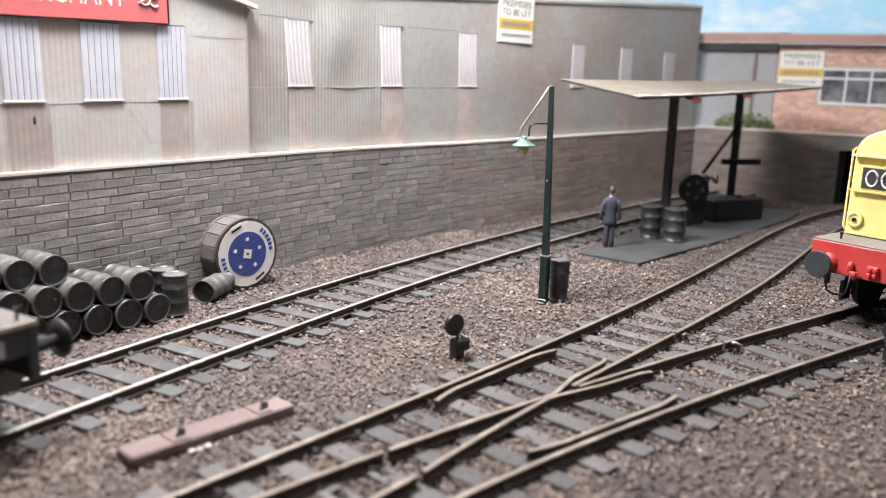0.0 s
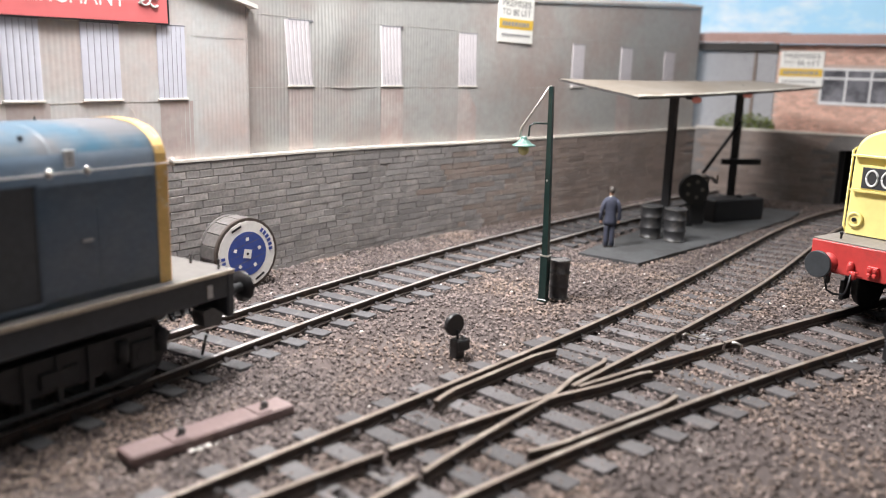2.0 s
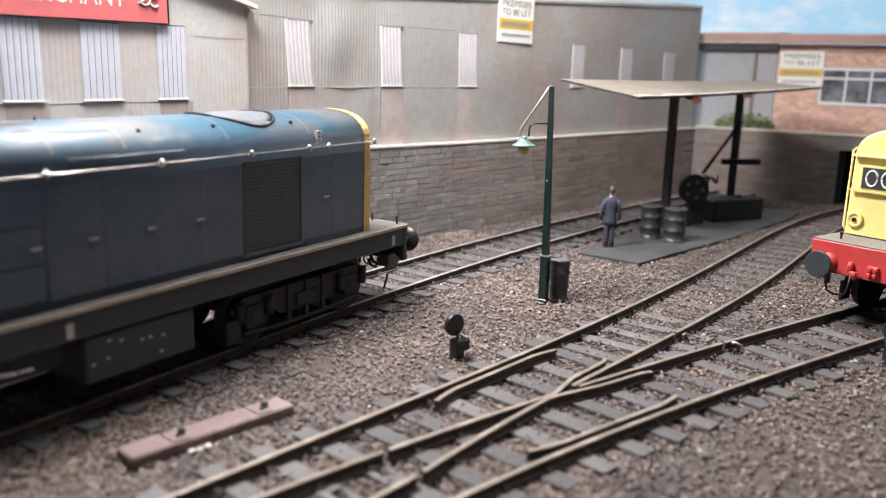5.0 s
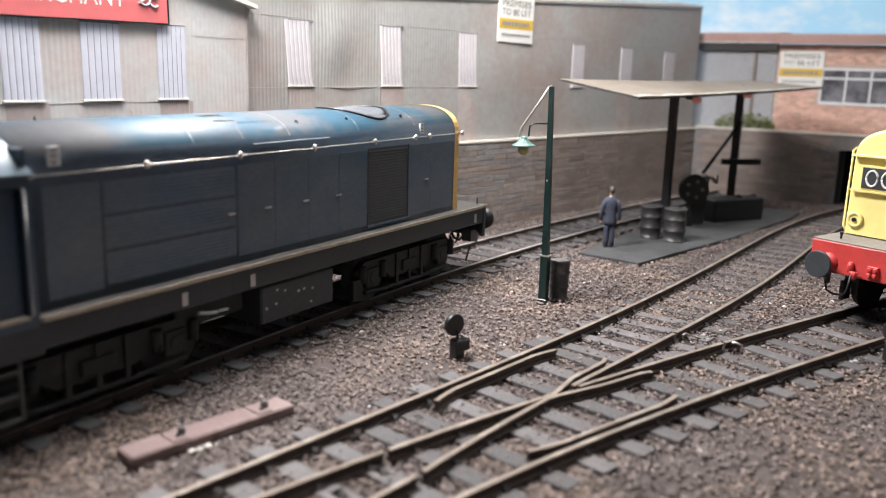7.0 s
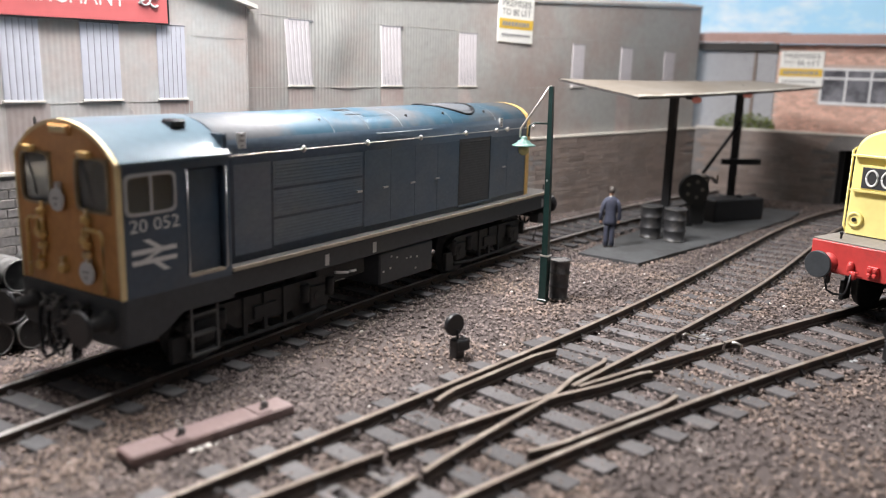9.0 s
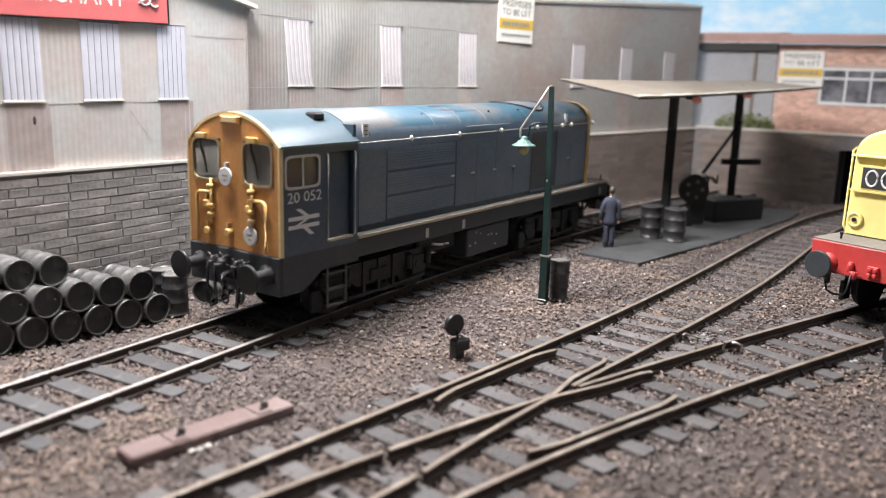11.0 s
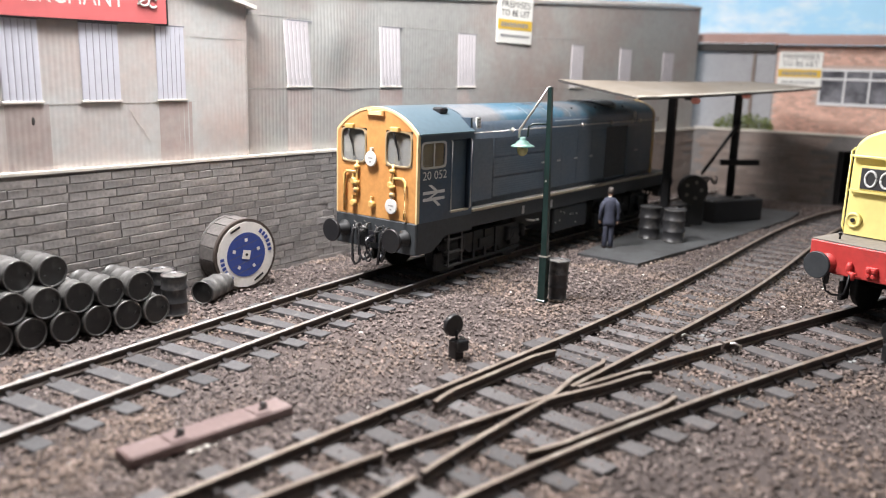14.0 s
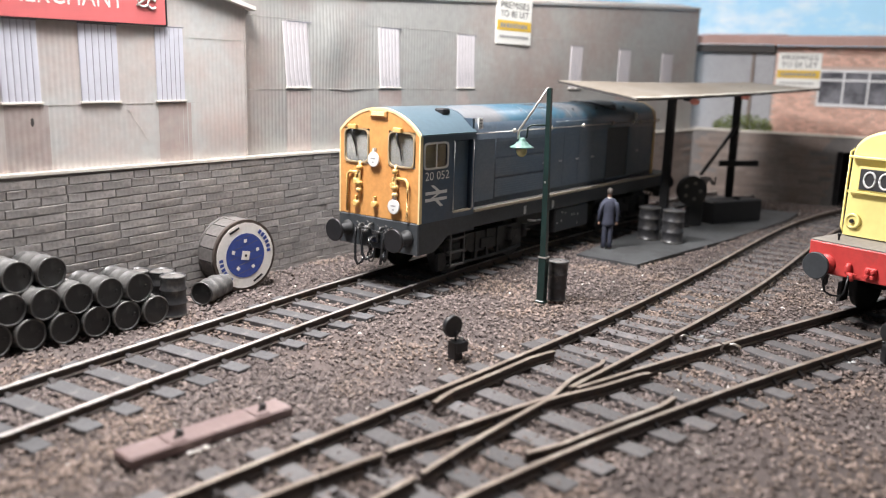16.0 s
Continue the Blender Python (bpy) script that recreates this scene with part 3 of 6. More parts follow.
def lay_courses(path, top_at, x_limit, parent, singles_to):
    """Stones in courses; those before singles_to along x are pieces of their own, the rest one mesh."""
    rng = random.Random(11)
    shapes = {}
    rest = Mesher()
    total = length_of(path)
    rows = 17
    count = 0
    for k in range(rows):
        z = GROUND + k * COURSE
        s = rng.uniform(-6, 0)
        while s < total:
            size = rng.choice((4.5, 6.5, 8.0, 9.5, 11.0, 12.5, 14.5))
            mid = max(0, min(total, s + size / 2))
            x, y, a = along(path, mid)
            tall = min(COURSE, top_at(x) - 0.78 - z) - 0.09
            s0 = s
            s += size + 0.1
            if tall < 0.8 or s0 < 0 or s0 + size > total or x < x_limit:
                continue
            m = Matrix.Translation((x, y, z)) @ Matrix.Rotation(a, 4, "Z") @ Matrix.Translation((-size / 2, 0, 0))
            if singles_to and 232 < x < singles_to and k > 0 and count < 300:
                key = (size, rng.randrange(3), round(tall, 1))
                if key not in shapes:
                    b = Mesher()
                    stone_shape(b, size, tall, 0.28, rng)
                    shapes[key] = mesh_of("stone", b, WALL_STONE)
                piece("stone", shapes[key], parent, m)
                count += 1
            else:
                stone_shape(rest, size, tall, 0.28, rng, m, 1 if x < 395 + 90 * rng.random() and singles_to else 0)
    tagged(part("stonework", rest, [WALL_BROWN, WALL_STONE], parent), kind="stuff")


def ribbon(b, path, off0, off1, z0, z1, n=60, slot=0):
    """A wall-like strip along a path between two offsets and two heights (numbers or functions of x)."""
    total = length_of(path)
    cuts = sorted(set([total * k / n for k in range(n + 1)]))
    rings = []
    for s in cuts:
        x, y, a = along(path, s)
        f = lambda o: (x - math.sin(a) * o, y + math.cos(a) * o)
        lo, hi = (z0(x) if callable(z0) else z0), (z1(x) if callable(z1) else z1)
        p, q = f(off0), f(off1)
        rings.append([(*p, lo), (*q, lo), (*q, hi), (*p, hi)])
    b.solid(rings, slot)


def boundary_wall():
    b = Mesher()
    ribbon(b, WALL_PATH, 0.0, 4.0, GROUND - 1, lambda x: wall_top(x) - 0.5)
    wall = tagged(part("wall_back", b, WALL_JOINT), "grey coursed stone boundary wall with a pale coping edge", "wall", kind="structure")
    b = Mesher()
    ribbon(b, WALL_PATH, -0.5, 4.2, lambda x: wall_top(x) - 0.7, wall_top, 90)
    part("coping", b, COPING, wall, "pale cream coping edge")
    lay_courses(WALL_PATH, wall_top, 200, wall, 362)
    b = Mesher()
    ribbon(b, END_PATH, 0.0, 4.0, GROUND - 1, 32.2, 10)
    b.box(604.0, 608.0, -150, -89, 25.0, 32.2)
    end = tagged(part("wall_end", b, WALL_JOINT), "brownish stone end wall with an added dark rail opening", "wall", kind="structure")
    b = Mesher()
    ribbon(b, END_PATH, -0.6, 4.2, 32.3, 33.2, 10)
    b.box(603.4, 608.2, -150, -89, 32.3, 33.2)
    part("coping", b, COPING, end)
    lay_courses(END_PATH, lambda x: 33.0, 0, end, 0)
    # added passage for the track; its black colour stands in for shade here
    b = Mesher()
    b.box(608.2, 668, -91.5, -88.5, GROUND, 29)
    b.box(607, 668, -150, -146, GROUND, 29)
    b.box(608.2, 668, -150, -88.5, 29, 30.5)
    b.box(664, 668, -146, -91.5, GROUND, 29)
    part("passage", b, TANK_BLACK, end, "added black passage in place of shade")


# ---- sheds behind the wall ----
def corrugated(path, off, x0, x1, z0, z1, material, name, parent, pitch=1.45, depth=0.055, dents=()):
    """A corrugated sheet along the wall's line, with shallow bulges where the card has warped."""
    b = Mesher()
    s0, s1 = s_at(x0), s_at(x1)
    n = int((s1 - s0) / (pitch / 4))
    levels = 7
    for back in (0.0, 0.6):
        cols = []
        for i in range(n + 1):
            s = s0 + (s1 - s0) * i / n
            x, y, a = along(WALL_PATH, s)
            wave = depth * math.sin(2 * math.pi * s / pitch)
            lo, hi = (z0(x) if callable(z0) else z0), (z1(x) if callable(z1) else z1)
            col = []
            for k in range(levels + 1):
                z = lo + (hi - lo) * k / levels
                o = off + back + wave - sum(h * math.exp(-((x - dx) / w) ** 2 - ((z - dz) / w) ** 2) for dx, dz, w, h in dents)
                col.append(b.bm.verts.new((x - math.sin(a) * o, y + math.cos(a) * o, z)))
            cols.append(col)
        for p, q in zip(cols, cols[1:]):
            for k in range(levels):
                b.bm.faces.new((p[k], q[k], q[k + 1], p[k + 1])).smooth = True
    return part(name, b, material, parent)


def shed_window(parent, x, z0, z1, width, off, ribs=6, lean=0.0, glass=GLAZING):
    h, w = z1 - z0, width
    b = Mesher()
    outline = []
    n = ribs * 8
    for i in range(n + 1):
        u = i / n
        outline.append((-w / 2 + w * u, -0.12 * abs(math.sin(math.pi * u * ribs)) ** 0.5))
    outline += [(w / 2, 0.5), (-w / 2, 0.5)]
    lower, upper = [(p[0], p[1], 0) for p in outline], [(p[0] - lean, p[1], h) for p in outline]
    b.solid([lower, upper])
    win = part("window", b, glass, parent, "milky ribbed glazing panel", on_wall(x, z0, off - 0.22))
    b = Mesher()
    for i in range(1, ribs):
        u = -w / 2 + w * i / ribs
        b.box(u - 0.07, u + 0.07, -0.06, 0.1, 0.1, h)
    part("glazing_bar", b, GLAZE_RIB, win)
    b = Mesher()
    b.box(-w / 2 - 0.4, w / 2 + 0.4, -0.24, 0.4, -0.5, 0.0, 0.06)
    part("window_sill", b, CARD_EDGE, win, "pale card sill")
    b = Mesher()
    b.box(-w / 2 - 0.1, w / 2 + 0.1, -0.12, 0.4, h, h + 0.3)
    part("lintel", b, GLAZE_RIB, win)


def stain(parent, x, z0, z1, width, off, rng):
    """A rust-coloured sheet let into the cladding below a window."""
    b = Mesher()
    px = on_wall(x, z0, off)
    n = int(width / 0.36)
    pts = [(-width / 2 + width * i / n, 0.055 * math.sin(i * 1.56)) for i in range(n + 1)]
    for back in (0.0, 0.12):
        rows = [[px @ Vector((u, v - 0.02 + back, z - z0)) for u, v in pts] for z in (z0, z1)]
        rings = [[b.bm.verts.new(p) for p in r] for r in rows]
        for i in range(n):
            b.bm.faces.new((rings[0][i], rings[0][i + 1], rings[1][i + 1], rings[1][i])).smooth = True
    part("rusty_sheet", b, RUST_STAIN, parent, "rust-stained corrugated sheet")


def let_sign(parent, at, w=22.5, h=16.5, name="notice_board"):
    sign = thing(name, at, "white and yellow premises notice board fixed to the wall", "sign", "premises notices")
    b = Mesher()
    b.box(-w / 2, w / 2, 0, 0.6, 0, h, 0.08)
    part("board", b, SIGN_WHITE, sign)
    b = Mesher()
    b.box(-w / 2 + 0.2, w / 2 - 0.2, -0.06, 0.1, h * 0.30, h * 0.52)
    part("yellow_band", b, SIGN_YELLOW, sign)
    lettering("lettering", "PREMISES", 3.6, INK, sign, pose(0, -0.06, h * 0.85), w * 0.82)
    lettering("lettering", "TO BE LET", 3.4, INK, sign, pose(0, -0.06, h * 0.66), w * 0.82)
    b = Mesher()
    rng = random.Random(3)
    for z, tall, mark in ((h * 0.36, 1.7, 2.0), (h * 0.14, 0.9, 1.4)):
        u = -w * 0.40
        while u < w * 0.38:
            k = mark * rng.uniform(0.7, 1.15)
            b.box(u, u + k * 0.8, -0.12, -0.07, z, z + tall)
            u += k + 0.15
    part("print_bars", b, GREY_INK, sign)
    return sign


def sheds():
    shed = thing("goods_shed", pose(0, 0, 0), "pale weathered corrugated shed with a gable and red sign", "shed", "sheds behind the wall")
    corrugated(WALL_PATH, 0.8, 150, 318.2, wall_top, lambda x: 76.2 + (318.2 - x) * 0.21, TIN, "cladding", shed, dents=((284.5, 64.5, 3.2, 0.45), (310, 42, 9, 0.4)))
    for x, w in ((252.9, 9.0), (272.5, 10.2), (292.8, 8.6), (234, 9.0), (214, 9.0)):
        shed_window(shed, x, 50.4, 68.3 if x < 290 else 68.7, w, 0.8, 6, 0.15)
    rng = random.Random(5)
    for x, w in ((253.7, 10.4), (293.8, 10.4), (214, 10)):
        stain(shed, x, 34.2, 49.6, w, 0.72, rng)
    b = Mesher()
    for x0, x1, z in ((150, 318, 49.6), (299, 318, 66.5)):
        p = [on_wall(x0 + (x1 - x0) * k / 40, z, 0.725).translation for k in range(41)]
        b.solid([[(q.x, q.y, q.z - 0.05), (q.x, q.y + 0.3, q.z - 0.05), (q.x, q.y + 0.3, q.z + 0.05), (q.x, q.y, q.z + 0.05)] for q in p])
    part("sheet_lap", b, LAP, shed)
    b = Mesher()
    p0, p1 = on_wall(318.4, 34, 0.8).translation, on_wall(318.4, 34, 5.0).translation
    b.solid([[(p0.x, p0.y, 33.6), (p1.x, p1.y, 33.6), (p1.x + 0.5, p1.y, 33.6), (p0.x + 0.5, p0.y, 33.6)], [(p0.x, p0.y, 75.6), (p1.x, p1.y, 75.6), (p1.x + 0.5, p1.y, 75.6), (p0.x + 0.5, p0.y, 75.6)]])
    part("return_wall", b, TIN, shed)
    b = Mesher()
    lo, hi = on_wall(321.5, 74.9, -0.8).translation, on_wall(190, 102.5, -0.8).translation
    for dz0, dz1, y0, y1 in ((0, 1.1, 0, 9.0),):
        b.solid([[(lo.x, lo.y + y0, lo.z + dz0), (lo.x, lo.y + y1, lo.z + dz0), (lo.x, lo.y + y1, lo.z + dz1), (lo.x, lo.y + y0, lo.z + dz1)],
                 [(hi.x, hi.y + y0, hi.z + dz0), (hi.x, hi.y + y1, hi.z + dz0), (hi.x, hi.y + y1, hi.z + dz1), (hi.x, hi.y + y0, hi.z + dz1)]])
    part("roof", b, CARD_EDGE, shed, "pale card roof edge")
    # a scratch and a burnt hole in the cladding
    b = Mesher()
    p = [on_wall(279.5 + 6.0 * k / 6, 48.5 - 8.4 * k / 6, 0.70).translation + Vector((0.25 * math.sin(k * 2.1), 0, 0)) for k in range(7)]
    b.tube(p, 0.04, 5)
    part("scratch", b, CARD_EDGE, shed, "pale scratch in the cladding")
    b = Mesher()
    m = on_wall(254.9, 45.9, 0.70)
    b.lathe([(0.2, -0.06), (0.5, -0.02), (0.5, 0.2)], axis="y", n=10)
    bmesh.ops.transform(b.bm, matrix=m @ Matrix.Diagonal((0.8, 1, 2.0, 1)), verts=b.bm.verts)
    part("hole", b, CANOPY_EDGE, shed, "small dark hole")
    # the red board
    sign = thing("name_board", on_wall(270.5, 68.95, 0.25, -0.6), "red painted name board with white lettering on the shed", "sign")
    b = Mesher()
    b.box(-52, 21.2, -0.4, 0.3, 0, 13.0, 0.06)
    part("board", b, SIGN_RED, sign)
    b = Mesher()
    b.box(20.9, 21.35, -0.5, 0.3, -0.1, 13.1)
    b.box(-52, 21.2, -0.5, 0.3, -0.25, 0.05)
    part("edging", b, BLACK_PAINT, sign)
    lettering("lettering", "MERCHANT", 6.6, SIGN_WHITE, sign, pose(-5.6, -0.45, 5.4), 28.5)
    b = Mesher()
    for cx, cz, r in ((14.4, 5.6, 1.5), (17.0, 5.0, 1.2)):
        b.tube([(cx + r * math.cos(a), -0.46, cz + r * (0.9 + 0.1 * k / 12) * math.sin(a)) for k, a in ((k, 0.6 + k * 0.42) for k in range(13))], 0.28, 6)
    b.tube([(12.5, -0.46, 4.4), (15.5, -0.46, 6.3), (18.6, -0.46, 7.6)], 0.25, 6)
    part("scroll_mark", b, SIGN_WHITE, sign)

    long_shed = thing("long_shed", pose(0, 0, 0), "long grey corrugated shed with six pale ribbed windows", "shed", "sheds behind the wall")
    top = lambda x: float(np.interp(x, [318, 480, 606], [80, 88.3, 94.8]))
    path_end = 600
    corrugated(WALL_PATH, 2.2, 318.4, path_end, wall_top, top, TIN_B, "cladding", long_shed, dents=((356, 67, 8, 0.9), (362, 58, 7, -0.7), (440, 60, 14, 0.6)))
    for x, w, z1, lean in ((341.3, 10.4, 72.9, 1.7), (382.8, 9.8, 73.2, 1.1), (422.4, 10.0, 72.9, 0.5), (492.8, 9.0, 71.5, 0), (531.2, 10.0, 71.4, 0), (570.5, 10.6, 70.9, 0)):
        shed_window(long_shed, x, 53.7, z1, w, 2.2, 6, lean, GLAZING_B)
    for x, w in ((341.4, 11), (383, 11), (422.5, 11), (531, 12)):
        stain(long_shed, x, wall_top(x) - 0.3, 52.6, w, 2.12, rng)
    b = Mesher()
    for x0, x1, z in ((319, 599, 53.0), (319, 599, 73.9)):
        p = [on_wall(x0 + (x1 - x0) * k / 60, z, 2.125).translation for k in range(61)]
        b.solid([[(q.x, q.y, q.z - 0.06), (q.x, q.y + 0.3, q.z - 0.06), (q.x, q.y + 0.3, q.z + 0.06), (q.x, q.y, q.z + 0.06)] for q in p])
    part("sheet_lap", b, LAP, long_shed)
    b = Mesher()
    p = [on_wall(319 + 281 * k / 30, 0, 1.6).translation for k in range(31)]
    b.solid([[(q.x, q.y, top(q.x)), (q.x, q.y + 12, top(q.x) + 2), (q.x, q.y + 12, top(q.x) + 3), (q.x, q.y, top(q.x) + 1)] for q in p])
    part("roof", b, TIN_B, long_shed)
    let_sign(long_shed, on_wall(448.8, 70.7, 1.5, 0.6), 21.8, 17.5)


# ---- brick building beyond the end wall ----
def brick_building():
    x = 612.0
    house = thing("brick_building", pose(0, 0, 0), "low pale red brick building with brown felt roof and grey doors", "building")
    b = Mesher()
    b.box(x - 4, x + 40, -190, -8, 30.6, 31)
    part("footing", b, BRICK_JOINT, house)
    b = Mesher()
    b.box(x, x + 30, -190, -53.5, 31, 77)
    part("wall", b, BRICK_JOINT, house)
    b = Mesher()
    rng = random.Random(8)
    for k in range(31):
        z = 31 + k * 1.45
        y = -53.6 - (1.6 if k % 2 else 0)
        while y > -125:
            in_window = (z > 46 and z < 66.5) and (y - 3.1 < -74.5)
            if not in_window:
                b.box(x - 0.22 - rng.uniform(0, .08), x + 0.1, y - 3.0, y, z, z + 1.25)
            y -= 3.2
    tagged(part("brickwork", b, BRICK, house), kind="stuff")
    b = Mesher()
    b.box(x + 1.0, x + 30, -53.5, -10, 31, 77)
    part("boarding", b, DOOR_GREY, house, "grey boarded wall")
    for y0, y1 in ((-41.5, -17.0), (-53.2, -43.2)):
        b = Mesher()
        b.box(x + 0.2, x + 1.4, y0, y1, 31, 72.0, 0.2)
        part("door", b, DOOR_GREY, house, "grey boarded door")
    b = Mesher()
    b.box(x - 0.4, x + 1.2, -43.0, -41.6, 31, 75)
    part("post", b, WALL_BROWN, house)
    b = Mesher()
    b.extrude([(x - 7, 77.0), (x + 34, 80), (x + 34, 84), (x - 7, 81.2)], "y", -190, -52.8)
    part("roof", b, ROOF_RED, house, "brown felt roof")
    b = Mesher()
    b.extrude([(x - 4, 77.6), (x + 34, 80), (x + 34, 84.5), (x - 4, 81.8)], "y", -52.6, -8)
    part("roof", b, ROOF_RED, house, "brown felt roof")
    b = Mesher()
    b.box(x - 2.5, x + 0.5, -53.0, -9, 73.5, 77.4)
    part("fascia", b, CANOPY_EDGE, house)
    b = Mesher()
    b.box(-0.1, 1.5, -46, 0, 0, 17.6)
    win = part("window", b, DARK_PANE, house, "dark panes in a white frame", pose(x - 0.3, -75.2, 47.6))
    b = Mesher()
    b.box(-0.6, 0.6, -46, 0, -0.6, 1.0)
    b.box(-0.6, 0.6, -46, 0, 16.6, 17.9)
    b.box(-0.5, 0.6, -46, 0, 12.2, 13.3)
    for k in range(5):
        b.box(-0.6, 0.65, -11.4 * k - 1.0, -11.4 * k, 0.9, 16.8)
    part("window_frame", b, FRAME_WHITE, win)
    let_sign(house, pose(x - 1.0, -65.3, 55.2, 0, 0, -90), 21.2, 18.6)
    bush = thing("bush", pose(606.0, -41.0, 33.0), "small ragged olive green bush on the wall top", "plant")
    me = Mesher()
    rng = random.Random(2)
    for k in range(900):
        u, a = rng.random(), rng.uniform(0, 6.28)
        c = Vector((rng.uniform(-1.5, 1.5), rng.uniform(-15, 15), 0))
        c.z = rng.uniform(0, 9.6 * math.sqrt(max(0, 1 - (c.y / 16) ** 2)) * rng.uniform(0.6, 1.0))
        d = [Vector((rng.uniform(-1, 1), rng.uniform(-1, 1), rng.uniform(-0.6, 1))) * 1.1 for _ in range(3)]
        me.poly([c + q for q in d])
    part("leaves", me, GREEN_LEAF, bush)


# ---- yard things ----
def drum_meshes(r=3.5, length=11.6, side=DRUM_TOP, lid=DRUM_BLACK, taper=0.0):
    """An oil drum standing on z=0: ribbed shell with rolled rims, and two dished ends."""
    b = Mesher()
    prof = [(r * 0.90, 0.42), (r * 0.93, 0.05), (r * 0.98, 0.0), (r * 1.03, 0.12), (r * 1.03, 0.45), (r * 0.97, 0.6)]
    for f in (1 / 3, 2 / 3):
        h = length * f
        prof += [(r * 0.97, h - 0.5), (r * 1.05, h - 0.15), (r * 1.05, h + 0.15), (r * 0.97, h + 0.5)]
    prof += [(r * 0.97, length - 0.6), (r * 1.03, length - 0.45), (r * 1.03, length - 0.12), (r * 0.98, length), (r * 0.93, length - 0.05), (r * 0.90, length - 0.42)]
    slots = [0] + [1] * 4 + [0] * (len(prof) - 11) + [1] * 4 + [0]
    b.lathe([(q * (1 - taper * (1 - h / length)), h) for q, h in prof], n=28, slots=slots)
    shell = mesh_of("shell", b, [side, DRUM_RIM])
    ends = []
    for material, k in ((DRUM_BLACK, 1 - taper), (lid, 1.0)):
        b = Mesher()
        b.lathe([(r * k * 0.905, 0.30), (r * k * 0.9, 0.36), (r * k * 0.86, 0.40), (r * k * 0.2, 0.40)], n=28)
        b.lathe([(0.45, 0.12), (0.5, 0.4)], (r * 0.55, 0, 0), n=8)
        b.lathe([(0.28, 0.16), (0.3, 0.4)], (-r * 0.5, 0.2 * r, 0), n=8)
        ends.append(mesh_of("drum_end", b, material))
    return shell, ends, length


def drum(kit, at, label, group):
    shell, ends, length = kit
    d = thing("oil_drum", at, label, "drum", group)
    piece("shell", shell, d, pose(0, 0, 0))
    piece("drum_end", ends[0], d, pose(0, 0, 0))
    piece("drum_end", ends[1], d, pose(0, 0, length, 180))
    return d


def drums():
    lying = drum_meshes(3.5, 12.0)
    back = -13.0
    for row, count in ((0, 7), (1, 6), (2, 3)):
        for k in range(count):
            j = k - 1
            x = 235.6 + 7.05 * (j + 0.5 * row)
            y = 31.0 - 1.6 * (j + 0.5 * row) + (3.4 if row == 2 else 0.4 * row)
            z = -2.3 + 3.6 + 6.15 * row
            drum(lying, pose(x, y, z, -90, 0, back + 10 + (k * 37 % 5) - 2), "grimy black oil drum lying in a stack on its side", "stacked oil drums")
    standing = drum_meshes(3.15, 10.4, DRUM_DARK, DRUM_LID)
    for x, y in ((278.9, 26.2), (280.7, 32.5), (277.0, 37.3)):
        drum(standing, pose(x, y, -2.4, 0, 0, 40), "rusty black oil drum standing upright with a dusty lid", "upright oil drums")
    drum(drum_meshes(3.1, 12.0, DRUM_TOP), pose(289.2, 27.6, 0.6, -90, 0, -72), "black oil drum lying on the ballast beside the cable reel", "loose oil drums")
    drum(drum_meshes(2.9, 11.4, DRUM_DARK, DRUM_LID, 0.12), pose(351.2, -46.9, -2.4, 0, 0, 0), "dark green-black drum standing beside the lamp post", "loose oil drums")
    for x, y in ((451.5, -41.5), (450.5, -51.0)):
        drum(drum_meshes(4.1, 12.4, DRUM_DARK, DRUM_DARK), pose(x, y, -1.45), "black ribbed oil drum standing on the fuelling pad", "drums on the pad")


